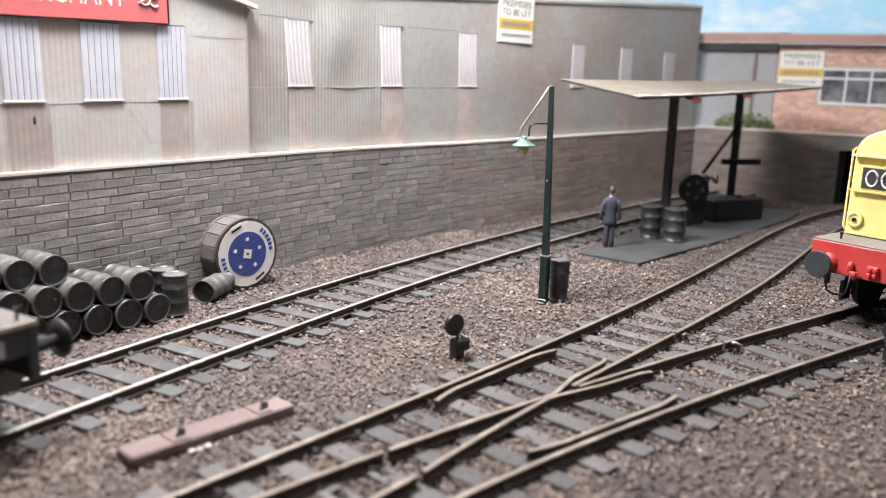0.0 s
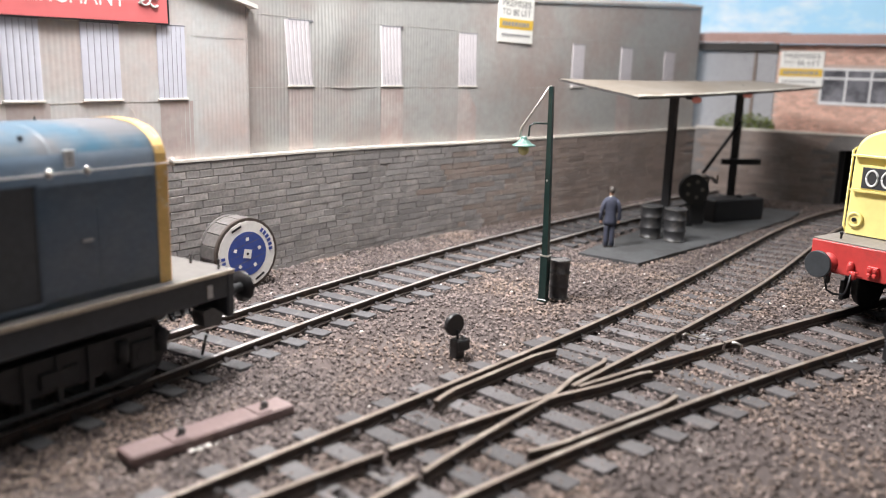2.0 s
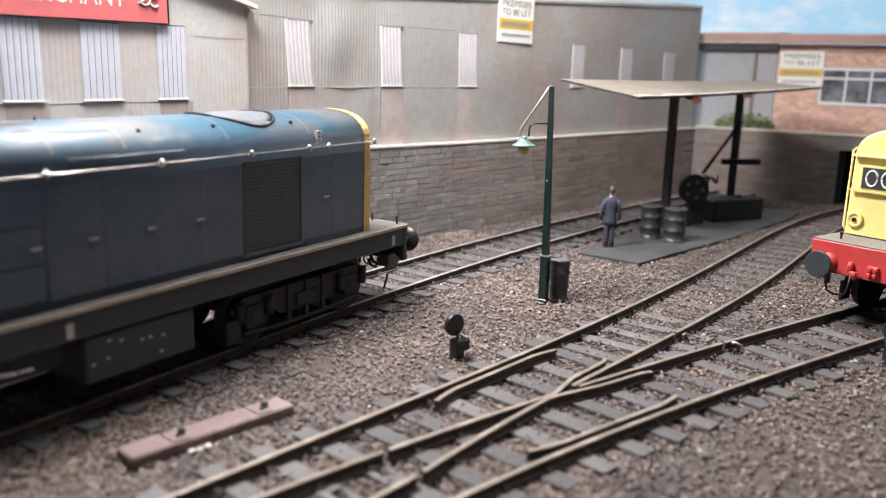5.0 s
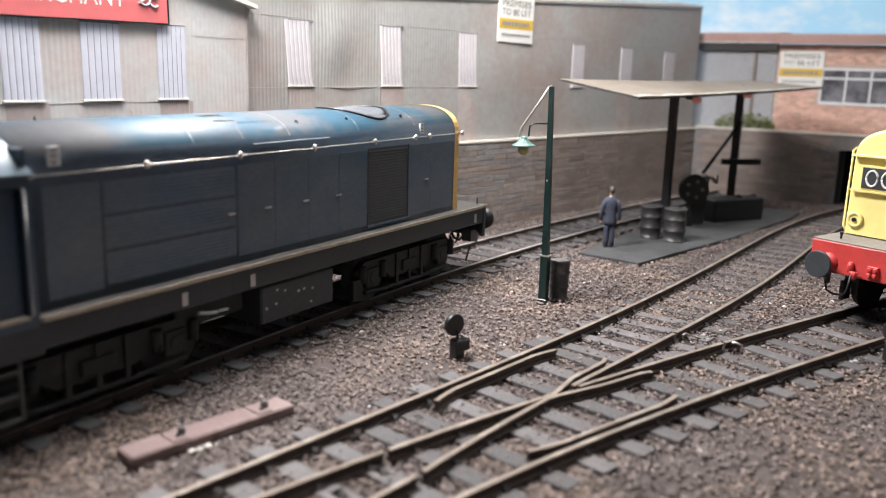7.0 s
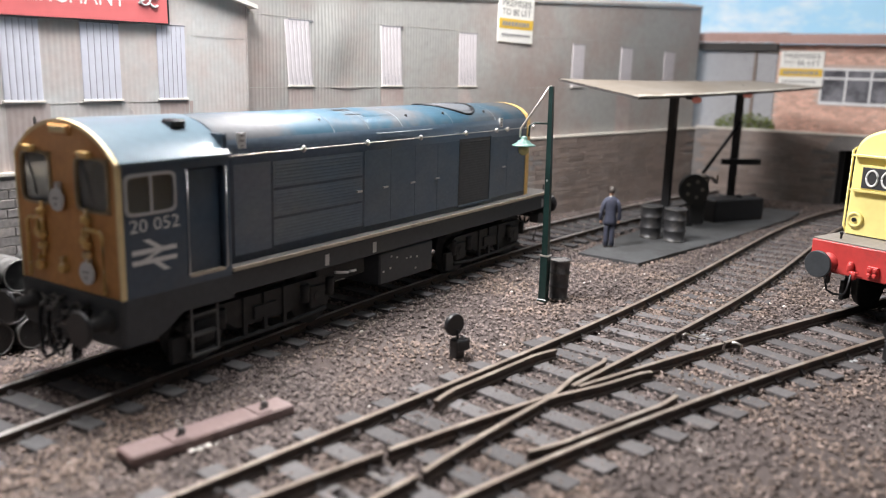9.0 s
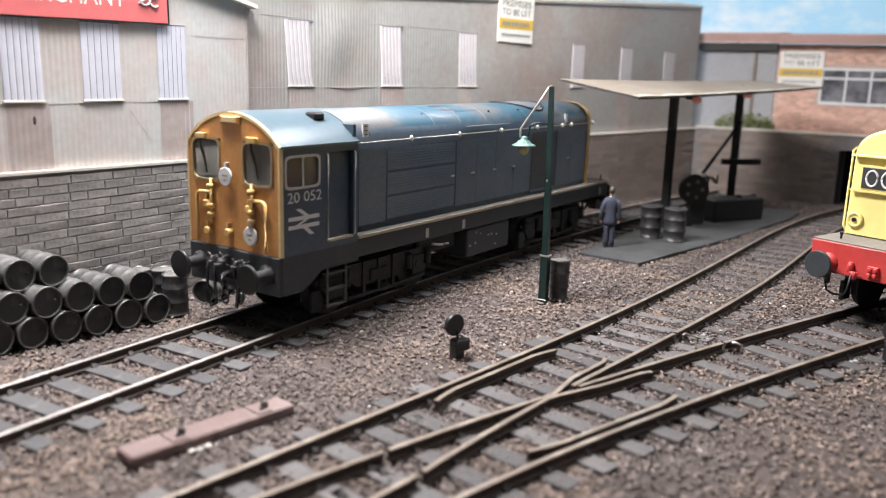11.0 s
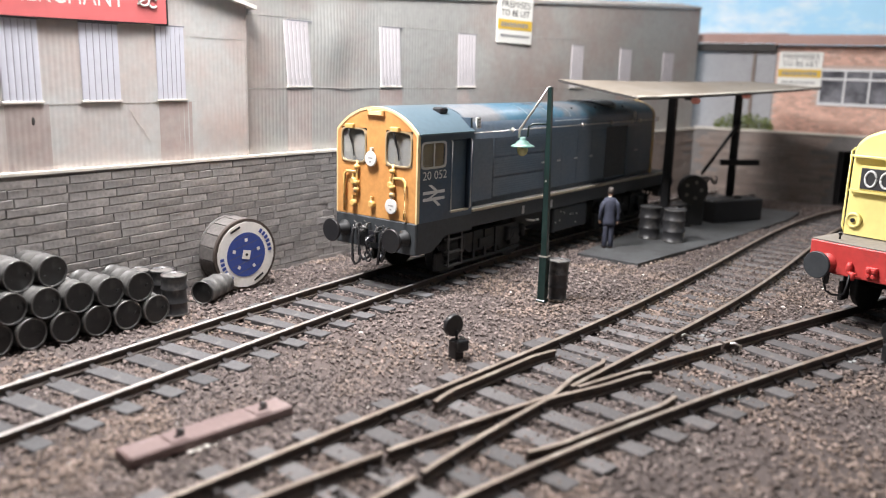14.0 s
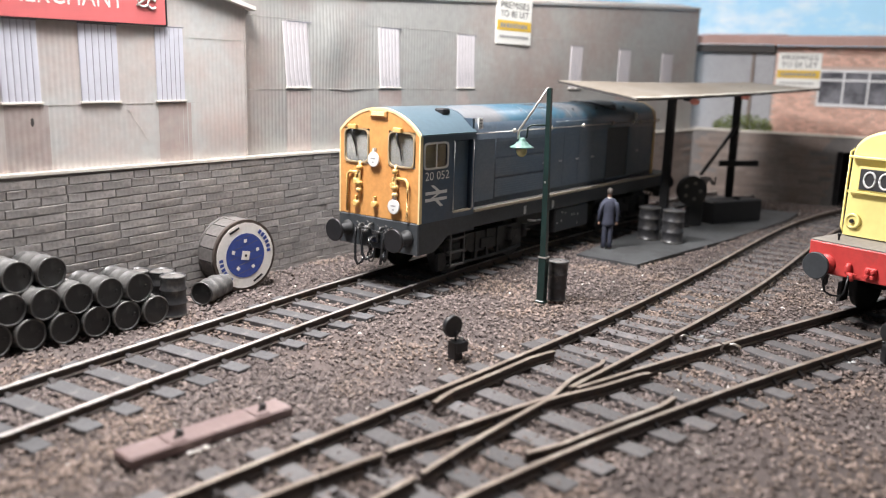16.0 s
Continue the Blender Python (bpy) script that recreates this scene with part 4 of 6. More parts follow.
def cable_reel():
    r = 10.1
    reel = thing("cable_reel", pose(307.0, 28.9, -2.45 + r, 0, 0, -11), "large wooden cable reel with white and blue painted face", "cable reel")
    b = Mesher()
    b.lathe([(r, 0.0), (r, 1.1), (r - 0.15, 1.2)], axis="y", n=40)
    part("front_flange", b, REEL_EDGE, reel, "dark brown wooden flange")
    b = Mesher()
    b.lathe([(r, 7.6), (r, 8.8)], axis="y", n=40)
    part("back_flange", b, WOOD_GREY, reel)
    n = 17
    b = Mesher()
    w = math.pi * (r - 0.25) / n - 0.1
    b.box(-w, w, 1.15, 7.6, r - 0.9, r - 0.2, 0.06)
    me = mesh_of("batten", b, WOOD_GREY)
    for k in range(n):
        piece("batten", me, reel, Matrix.Rotation(2 * math.pi * k / n, 4, "Y"))
    b = Mesher()
    b.lathe([(r - 0.75, -0.12), (r - 0.75, 0.05)], axis="y", n=22, smooth=False)
    face = part("painted_face", b, REEL_WHITE, reel, "white painted face")
    b = Mesher()
    b.lathe([(6.3, -0.2), (6.3, -0.05)], axis="y", n=40)
    disc = part("blue_disc", b, REEL_BLUE, face, "blue painted disc")
    b = Mesher()
    for k in range(-2, 3):
        u, v = 2.35 * k + 0.4, 0.86 * math.sqrt(6.3 ** 2 - (2.35 * k + 0.4) ** 2)
        b.box(-v, v, -0.215, -0.195, u - 0.05, u + 0.05, m=Matrix.Rotation(radians(-14), 4, "Y"))
    part("plank_line", b, WOOD_GREY, disc, "scuffed plank joints")
    b = Mesher()
    b.box(-1.25, 1.25, -0.32, -0.1, -1.25, 1.25, m=Matrix.Rotation(radians(12), 4, "Y"))
    for k in range(5):
        a = radians(18 + 72 * k)
        b.box(-0.46, 0.46, -0.3, -0.1, -0.46, 0.46, m=Matrix.Translation((4.2 * math.cos(a), 0, 4.2 * math.sin(a))) @ Matrix.Rotation(-a, 4, "Y"))
    part("hub_plates", b, REEL_WHITE, face)
    b = Mesher()
    b.lathe([(0.42, -0.4), (0.42, -0.2)], axis="y", n=12)
    part("axle_hole", b, BLACK_PAINT, face)
    b = Mesher()
    for a0, steps in ((28, 6), (208, 6)):
        for k in range(steps):
            a = radians(a0 + 9.5 * (k - 2.5))
            b.box(-0.42, 0.42, -0.2, -0.11, -0.6, 0.6, m=Matrix.Translation((7.9 * math.cos(a), 0, 7.9 * math.sin(a))) @ Matrix.Rotation(-a + radians(90), 4, "Y"))
    part("print_bars", b, REEL_BLUE, face, "dark blue print bars round the rim")
    b = Mesher()
    for a in (115, 300):
        b.box(-1.7, 1.7, -0.2, -0.11, -0.3, 0.3, m=Matrix.Translation((8.1 * math.cos(radians(a)), 0, 8.1 * math.sin(radians(a)))) @ Matrix.Rotation(radians(90 - a), 4, "Y"))
    part("slot", b, BLACK_PAINT, face)


def point_cover():
    c = thing("point_motor_cover", pose(233.9, -33.6, -2.4, 0, 0, -12.4), "long red-brown low cover with two small knobs on the ballast", "cover")
    b = Mesher()
    b.box(-15.6, 15.6, -2.75, 2.75, 0, 1.95, 0.3)
    part("body", b, COVER_RED, c)
    for x in (-5.7, 10.6):
        b = Mesher()
        b.box(x - 2.6, x + 0.4, -2.3, 1.9, 1.9, 2.2, 0.1)
        p = part("strap_plate", b, COVER_RED, c)
        b = Mesher()
        b.lathe([(0.62, 2.1), (0.7, 2.6), (0.62, 3.1), (0.25, 3.35)], (x, -0.4, 0), n=12)
        b.tube([(x - 1.3, -0.9, 2.35), (x + 0.3, -0.9, 2.5)], 0.25, 6)
        b.tube([(x + 0.15, -0.4, 3.0), (x - 0.1, 0.1, 3.9), (x - 0.5, 0.3, 4.2)], 0.2, 6, slot=1)
        part("knob", b, [CHAIR, BARE_METAL], p, "dark knob with a bright worn tip")
    b = Mesher()
    rng = random.Random(9)
    for k in range(16):
        b.lathe([(0.15, 0), (rng.uniform(.25, .5), 0.2), (0.12, 0.45)], (rng.uniform(-6, 2), -3.1 - rng.uniform(0, 1), 0), n=6)
    tagged(part("glue_spots", b, PALE_GRIT, c, "pale dried glue along the edge"), kind="stuff")


def ground_signal():
    g = thing("ground_signal", pose(292.4, -48.2, -2.5, 0, 0, 72), "small black shunting disc signal standing on the ballast", "signal", "shunting signals")
    b = Mesher()
    b.box(-1.3, 1.3, -1.2, 1.2, 0, 4.3, 0.2)
    b.box(-1.9, 0.6, -2.2, 1.0, 1.9, 4.4, 0.2)
    part("mechanism_box", b, BLACK_PAINT, g)
    b = Mesher()
    b.tube([(0, 0, 4.0), (0, 0, 6.5)], 0.35, 8)
    b.tube([(-1.2, -1.7, 4.4), (1.0, -1.7, 4.6)], 0.22, 6)
    part("stem", b, BLACK_PAINT, g)
    b = Mesher()
    b.lathe([(2.35, -0.5), (2.5, -0.3), (2.5, 0.5), (1.8, 1.5), (1.5, 1.6)], (0.5, 0.5, 7.6), axis="x", n=24)
    part("disc", b, BLACK_PAINT, g)
    b = Mesher()
    b.lathe([(0.4, -0.2), (0.4, 0.2)], (-0.6, -1.4, 4.6), axis="x", n=10)
    part("white_light", b, WHITE_MARK, g)
    copy_thing(g, mm(pose(347.5, -130.3, -2.5, 0, 0, 120)))


def yard_lamp():
    l = thing("yard_lamp", pose(345.9, -44.7, -2.4), "dark green yard lamp post with a swan-neck enamel shade", "street lamp")
    b = Mesher()
    b.box(-1.15, 1.15, -1.15, 1.15, 0, 12.9, 0.2)
    b.box(-1.35, 1.35, -1.35, 1.35, 0, 0.8, 0.15)
    part("base", b, LAMP_GREEN, l)
    b = Mesher()
    b.box(-1.25, 1.25, -1.25, 1.25, 12.9, 13.25)
    part("base_cap", b, BARE_METAL, l)
    b = Mesher()
    top = 58.6
    lean = Vector((-0.5, 0.7, 0))
    b.solid([[(-.85, -.85, 13.2), (.85, -.85, 13.2), (.85, .85, 13.2), (-.85, .85, 13.2)],
             [(-.55 + lean.x, -.55 + lean.y, top), (.55 + lean.x, -.55 + lean.y, top), (.55 + lean.x, .55 + lean.y, top), (-.55 + lean.x, .55 + lean.y, top)]])
    part("post", b, LAMP_GREEN, l)
    out = Vector((-0.35, 0.94, 0))
    tip = lean + out * 7.6
    b = Mesher()
    b.tube([lean + Vector((0, 0, top)), lean + out * 0.6 + Vector((0, 0, top - 0.2)), lean + out * 4.3 + Vector((0, 0, 52.4)), tip + Vector((0, 0, 47.3)), tip + out * 0.1 + Vector((0, 0, 45.0))], 0.3, 8)
    part("arm", b, BARE_METAL, l, "bare worn metal arm")
    b = Mesher()
    b.tube([lean * 0.8 + Vector((0, 0, 48.9)), lean * 0.8 + out * 4.3 + Vector((0, 0, 48.8)), lean * 0.8 + out * 5.4 + Vector((0, 0, 48.1)), lean * 0.8 + out * 5.6 + Vector((0, 0, 45.3))], 0.25, 8)
    part("stay", b, LAMP_GREEN, l)
    shade_at = lean + out * 6.6
    b = Mesher()
    b.lathe([(0.6, 45.3), (0.9, 44.8), (0.95, 44.3), (1.55, 44.15), (1.75, 43.7), (2.5, 43.25), (3.15, 42.95), (3.2, 42.65), (2.8, 42.7), (1.8, 43.0)], (shade_at.x, shade_at.y, 0), n=28)
    shade = part("shade", b, SHADE_GREEN, l, "sea-green enamel shade")
    b = Mesher()
    b.lathe([(0.8, 43.1), (1.4, 42.5), (1.55, 41.7), (1.25, 40.8), (0.5, 40.2)], (shade_at.x, shade_at.y, 0), n=16)
    part("bulb", b, BULB, shade, "unlit amber bulb")
    for z in (33.5, 41.5):
        b = Mesher()
        b.box(-0.95, -0.4, 0.2, 0.7, z, z + 0.5)
        part("bracket", b, BARE_METAL, l)


def figurine():
    b = Mesher()

    def shell(rows, slot):
        rings = [[(cx + rx * math.cos(2 * math.pi * k / 18), cy + ry * math.sin(2 * math.pi * k / 18), z) for k in range(18)] for cx, cy, rx, ry, z in rows]
        b.solid(rings, slot, smooth=True)

    for s in (-1, 1):
        # shoe, trouser leg, sleeve, fist
        shell([(0.5, 1.25 * s, 1.5, 0.85, 0.0), (0.5, 1.25 * s, 1.55, 0.9, 0.5), (0.2, 1.25 * s, 1.1, 0.85, 1.0)], 2)
        shell([(0, 1.25 * s, 1.1, 1.1, 0.6), (0.05, 1.25 * s, 1.0, 1.05, 3.0), (0.15, 1.2 * s, 1.1, 1.15, 6.0), (0, 1.15 * s, 1.35, 1.3, 9.6)], 0)
        b.tube([(0.0, 1.9 * s, 16.9), (-0.3, 3.05 * s, 15.9), (-0.55, 3.85 * s, 13.6), (0.1, 3.9 * s, 11.2), (0.35, 3.8 * s, 9.9)], 1.1, 12, 0.72)
        shell([(0.4, 3.75 * s, 0.4, 0.4, 8.6), (0.4, 3.75 * s, 0.65, 0.55, 9.2), (0.35, 3.8 * s, 0.5, 0.5, 10.0)], 1)
    shell([(0, 0, 1.75, 2.75, 8.3), (0, 0, 1.8, 2.8, 9.4), (0, 0, 1.45, 2.3, 12.0), (0, 0, 1.65, 2.75, 14.8), (0, 0, 1.7, 3.1, 16.8), (0, 0, 1.35, 2.5, 17.9), (0, 0, 0.9, 1.1, 18.5)], 0)
    shell([(0, 0, 0.95, 1.05, 18.2), (0, 0, 0.9, 0.95, 18.75)], 3)
    shell([(0, 0, 0.65, 0.7, 18.5), (0.1, 0, 0.9, 0.85, 19.2), (0.15, 0, 1.25, 1.1, 20.0), (0.1, 0, 1.3, 1.15, 20.6)], 1)
    shell([(-0.15, 0, 1.2, 1.2, 19.9), (-0.05, 0, 1.4, 1.25, 20.7), (0, 0, 1.3, 1.15, 21.5), (0, 0, 0.7, 0.7, 22.0)], 2)
    ob = part("figurine", b, [SUIT, FACE_PAINT, HAIR_PAINT, SIGN_WHITE])
    ob.matrix_basis = mm(pose(423.4, -35.0, -1.5, 0, 0, 30) @ Matrix.Diagonal((0.95, 0.84, 1, 1)))
    tagged(ob, "small painted figurine in a blue-grey suit on the fuelling pad", "figurine")


def fuelling_point():
    b = Mesher()
    b.extrude([(407.5, -30), (405, -52.5), (428, -57.6), (470, -67.4), (536, -79), (560, -80), (560, -52), (530, -44.5), (500, -38.2), (470, -34.2), (441, -31.8)], "z", GROUND, -1.5)
    tagged(part("pavement", b, PAD_GREY), "dark oily concrete fuelling pad between the tracks", "pavement", kind="structure")
    c = thing("fuelling_canopy", pose(0, 0, 0), "open canopy with dusty sheet roof on two black posts", "canopy")
    B = Vector((573.8, -49.2, 58.2))
    F, L, R = Vector((423.8, -41.8, 52.2)), Vector((430.3, -9.2, 57.4)), Vector((567.3, -81.8, 56.4))
    b = Mesher()
    n = 34
    cols = []
    rng = random.Random(6)
    wob = [rng.uniform(-0.07, 0.07) for _ in range(n + 1)]
    for slot, dz in ((0, 0.0),):
        for i in range(n + 1):
            p, q = F.lerp(R, i / n), L.lerp(B, i / n)
            sag = Vector((0, 0, 0.8 * math.sin(math.pi * i / n) * -0.6 + wob[i]))
            cols.append([p + sag, q + sag])
    top_rows = [[b.bm.verts.new(v) for v in col] for col in cols]
    low_rows = [[b.bm.verts.new(v - Vector((0, 0, 0.9))) for v in col] for col in cols]
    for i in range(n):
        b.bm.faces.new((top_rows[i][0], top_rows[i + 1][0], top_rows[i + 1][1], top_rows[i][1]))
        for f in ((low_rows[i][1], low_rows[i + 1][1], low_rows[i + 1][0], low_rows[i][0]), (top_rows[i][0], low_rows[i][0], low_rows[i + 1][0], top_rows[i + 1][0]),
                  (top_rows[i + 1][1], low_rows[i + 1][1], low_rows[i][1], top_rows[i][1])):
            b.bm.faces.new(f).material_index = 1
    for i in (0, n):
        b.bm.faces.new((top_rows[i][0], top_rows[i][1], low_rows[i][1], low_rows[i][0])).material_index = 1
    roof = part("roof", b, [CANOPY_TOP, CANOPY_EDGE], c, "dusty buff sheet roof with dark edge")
    b = Mesher()
    rings = []
    for i in range(n + 1):
        p, q = F.lerp(R, i / n), L.lerp(B, i / n)
        inward = (q - p).normalized() * (2.0 + rng.uniform(-0.7, 0.7))
        up = Vector((0, 0, 0.8 * math.sin(math.pi * i / n) * -0.6 + wob[i] + 0.12 + rng.uniform(0, 0.18)))
        over = Vector((0, 0, rng.uniform(0.35, 0.65)))
        out = (p - q).normalized() * 0.25
        rings.append([p + out + up - over, p + out + up, p + inward + up, p + inward + up - Vector((0, 0, 0.2))])
    b.solid(rings)
    part("edge_strip", b, STRIP_PALE, roof, "pale torn edging strip")
    for x, y, top in ((477.4, -39.2, 54.9), (532.6, -53.0, 56.4)):
        b = Mesher()
        b.box(x - 1.6, x - 1.1, y - 1.5, y + 1.5, -1.5, top)
        b.box(x + 1.1, x + 1.6, y - 1.5, y + 1.5, -1.5, top)
        b.box(x - 1.1, x + 1.1, y - 0.4, y + 0.4, -1.5, top)
        b.box(x - 2.8, x + 2.8, y - 2.8, y + 2.8, -1.5, -0.8)
        part("post", b, BLACK_PAINT, c, "black steel post")
    b = Mesher()
    b.tube([(477.4, -39.2, 52.6), (532.6, -53.0, 54.2)], 0.8, 6)
    part("beam", b, BLACK_PAINT, c)
    for x, y, z in ((481.5, -45.5, 50.2), (527.5, -55.5, 52.0)):
        b = Mesher()
        b.tube([(x, y + 3, z + 0.8), (x, y, z + 0.6)], 0.5, 8)
        holder = part("lamp_holder", b, BLACK_PAINT, c)
        b = Mesher()
        b.lathe([(0.5, 1.4), (1.7, 0.9), (2.0, 0.0), (1.3, -0.9), (0.4, -1.2)], (x, y - 1.5, z), n=16)
        part("lamp", b, RED_LAMP, holder, "small red lamp")
    b = Mesher()
    b.box(-9.5, 9.5, -0.7, 0.7, 21.4, 24.0, 0.2, m=Matrix.Translation((528, -57, 0)) @ Matrix.Rotation(radians(-48), 4, "Z"))
    part("crossbar", b, BLACK_PAINT, c)
    b = Mesher()
    b.tube([(532.5, -54.5, 40.5), (513, -44.5, 18.0)], 0.75, 8)
    part("brace", b, BLACK_PAINT, c)

    t = thing("fuel_tank", pose(515, -57.5, -1.5, 0, 0, -32), "black rectangular fuel tank on the pad under the canopy", "tank")
    b = Mesher()
    b.box(-14.5, 14.5, -5, 5, 0, 9.6, 0.5)
    part("body", b, TANK_BLACK, t)
    b = Mesher()
    b.lathe([(1.6, 9.5), (1.6, 10.4), (1.2, 10.7)], (4, 0, 0), n=14)
    part("filler_cap", b, TANK_BLACK, t)
    p = thing("fuel_pump", pose(493.5, -47.5, -1.5, 0, 0, -55), "black fuel pump with hose reel and grey pipework", "pump")
    b = Mesher()
    b.box(-3.2, 3.2, -2.2, 2.2, 0, 12.5, 0.5)
    part("cabinet", b, TANK_BLACK, p)
    b = Mesher()
    b.lathe([(6.2, -1.2), (6.2, -0.8), (4.6, -0.7), (4.6, 0.7), (6.2, 0.8), (6.2, 1.2)], (-2.6, -2.6, 15.0), axis="y", n=24)
    reel = part("hose_reel", b, TANK_BLACK, p)
    b = Mesher()
    for k in range(5):
        a = 2 * math.pi * k / 5
        b.lathe([(0.8, -1.45), (0.8, -1.2)], (-2.6 + 3.4 * math.cos(a), -2.6, 15.0 + 3.4 * math.sin(a)), axis="y", n=10)
    part("reel_hole", b, PIPE_GREY, reel)
    b = Mesher()
    b.tube([(4, 0, 10), (4, 0, 18), (5.5, 0, 20), (7.5, -0.5, 17.5)], 0.7, 8)
    b.lathe([(0.9, 19.0), (1.7, 19.4), (1.7, 20.2), (1.0, 20.6)], (3.2, 0, 0), n=12)
    b.tube([(8.2, 0.3, 17), (8.5, 0.5, 20.5)], 0.5, 6)
    part("pipework", b, PIPE_GREY, p)
    b = Mesher()
    b.tube([(-2.6, -3.0, 9.2), (-9, -4, 7.8), (-14, -5.0, 7.0), (-16, -5.5, 4.0), (-13, -6, 0.8), (-4, -7, 0.6)], 0.55, 8)
    part("hose", b, TANK_BLACK, p)


# ---- locomotives ----
def arch(half, low, shoulder, crown, n=14, power=2.0):
    """Cross-section: straight sides to the shoulder and a rounded roof; (y, z) pairs from one foot over the roof to the other."""
    pts = [(-half, low)]
    for k in range(n + 1):
        a = math.pi * (1 - k / n)
        c, s = math.cos(a), math.sin(a)
        e = 2.0 / power
        pts.append((half * math.copysign(abs(c) ** e, c), shoulder + (crown - shoulder) * abs(s) ** e))
    pts.append((half, low))
    return pts


def segment(half, low, shoulder, crown, n=26):
    """Cross-section whose roof is a flat arc that meets the sides at a corner."""
    rise = crown - shoulder
    r = (half * half + rise * rise) / (2 * rise)
    a0 = math.asin(half / r)
    arc = [(r * math.sin(a0 * (2 * k / n - 1)), crown - r + r * math.cos(a0 * (2 * k / n - 1))) for k in range(n + 1)]
    return [(-half, low)] + arc + [(half, low)]


def buffers(parent, x, sign, material=UNDER_BLACK):
    for y in (-11.35, 11.35):
        b = Mesher()
        b.lathe([(2.3, 0), (2.3, -0.5), (1.5, -0.7), (1.35, -3.2), (0.95, -3.3), (0.95, -6.0)] if sign < 0 else [(2.3, 0), (2.3, 0.5), (1.5, 0.7), (1.35, 3.2), (0.95, 3.3), (0.95, 6.2)],
                (x, y, 13.9), axis="x", n=20)
        stock = part("buffer", b, material, parent)
        b = Mesher()
        end = x - 6.2 if sign < 0 else x + 6.4
        b.lathe([(3.1, 0), (3.35, 0.25 * -sign), (3.35, 0.7 * -sign), (1.0, 0.95 * -sign)], (end, y, 13.9), axis="x", n=28)
        part("buffer_head", b, BLACK_PAINT, stock)


def couplings(parent, x, sign, material=BLACK_PAINT):
    b = Mesher()
    s = sign
    b.box(min(x, x + 1.2 * s), max(x, x + 1.2 * s), -1.4, 1.4, 11.2, 14.6, 0.2)
    b.tube([(x + 0.8 * s, 0, 13), (x + 3.2 * s, 0, 12.6), (x + 3.6 * s, 0, 11.0), (x + 2.4 * s, 0, 9.5)], 0.55, 8)
    for k in range(2):
        z = 9.6 - 2.3 * k
        b.tube([(x + 2.6 * s, 0.6 * math.cos(a) * (1 + k % 2), z + 1.5 * math.sin(a)) for a in [j * 0.7 for j in range(10)]], 0.28, 6)
    part("screw_coupling", b, HOSE_BLACK, parent)
    b = Mesher()
    for y, z, r in ((-2.6, 15.6, 0.5), (2.9, 15.4, 0.55), (-5.6, 15.9, 0.4), (5.4, 15.8, 0.42), (1.5, 16.4, 0.35)):
        b.tube([(x, y, z), (x + 1.5 * s, y, z), (x + 2.0 * s, y, z - 1.4)], r, 8)
        b.lathe([(r * 1.7, -0.3), (r * 1.8, 0.0), (r * 1.7, 0.3)], (x + 1.9 * s, y, z - 1.0), n=10)
        b.tube([(x + 1.6 * s, y, z + 0.2), (x + 1.8 * s, y + 0.9, z + 0.9)], 0.18, 6)
    part("brake_cock", b, DRUM_RIM, parent, "small worn metal brake cocks")
    for y, drop, spread in ((-4.4, 5.0, 1.5), (-6.8, 4.0, 2.6), (4.2, 4.6, -2.2), (6.6, 6.5, -1.2)):
        b = Mesher()
        b.tube([(x + 0.3 * s, y, 15.2), (x + 1.6 * s, y, 14.6), (x + 2.2 * s, y + spread * 0.1, 12.0), (x + 2.4 * s, y + spread * 0.35, 12.0 - drop), (x + 2.0 * s, y + spread * 0.8, 10.5 - drop),
                (x + 0.9 * s, y + spread * 1.3, 11.2 - drop), (x + 0.2 * s, y + spread * 1.5, 13.0 - drop)], 0.45, 8)
        b.lathe([(0.75, 0.2), (0.75, 1.3)], (x + 1.2 * s, y, 14.2), n=8)
        part("brake_hose", b, HOSE_BLACK, parent)


def bogie(parent, x, wheel_mesh):
    b = Mesher()
    for s in (-1, 1):
        y = 12.1 * s
        y0, y1 = min(y, y - 1.2 * s), max(y, y - 1.2 * s)
        b.extrude([(x - 24, 9.2), (x - 20, 11.4), (x + 20, 11.4), (x + 24, 9.2), (x + 22, 7.2), (x + 11, 7.2), (x + 8, 5.2), (x - 8, 5.2), (x - 11, 7.2), (x - 22, 7.2)], "y", y0, y1)
        for ax in (-17, 17):
            b.box(x + ax - 2.6, x + ax + 2.6, y0 - 0.5 * (s < 0), y1 + 0.5 * (s > 0), 4.4, 9.6, 0.3)
            b.lathe([(1.5, 0), (1.5, 0.7 * s)], (x + ax, y, 6.9), axis="y", n=12)
            for dx in (-4.4, 4.4):
                b.lathe([(1.15, 6.4), (1.15, 10.6)], (x + ax + dx, y + 0.2 * s, 0), n=10)
        for dx in (-6.0, 0.0, 6.0):
            b.box(x + dx - 0.5, x + dx + 0.5, y - 0.45, y + 0.45, 3.0, 11.6)
        b.tube([(x - 20, y, 3.4), (x - 10, y, 2.8), (x + 10, y, 2.8), (x + 20, y, 3.4)], 0.55, 6)
        b.box(x - 25.5, x - 21.5, y - 0.7, y + 0.5, 2.2, 7.5, 0.2)
        b.box(x - 3.5, x + 3.5, y - 0.6, y + 0.6, 6.0, 9.0, 0.2)
    b.box(x - 21, x + 21, -8, 8, 8.0, 11.0)
    frame_ob = part("bogie", b, UNDER_BLACK, parent, "grimy black bogie")
    sets = []
    for ax in (-17, 17):
        w = piece("wheelset", wheel_mesh, frame_ob, pose(x + ax, 0, 7.05))
        sets.append((w, x + ax))
    return sets


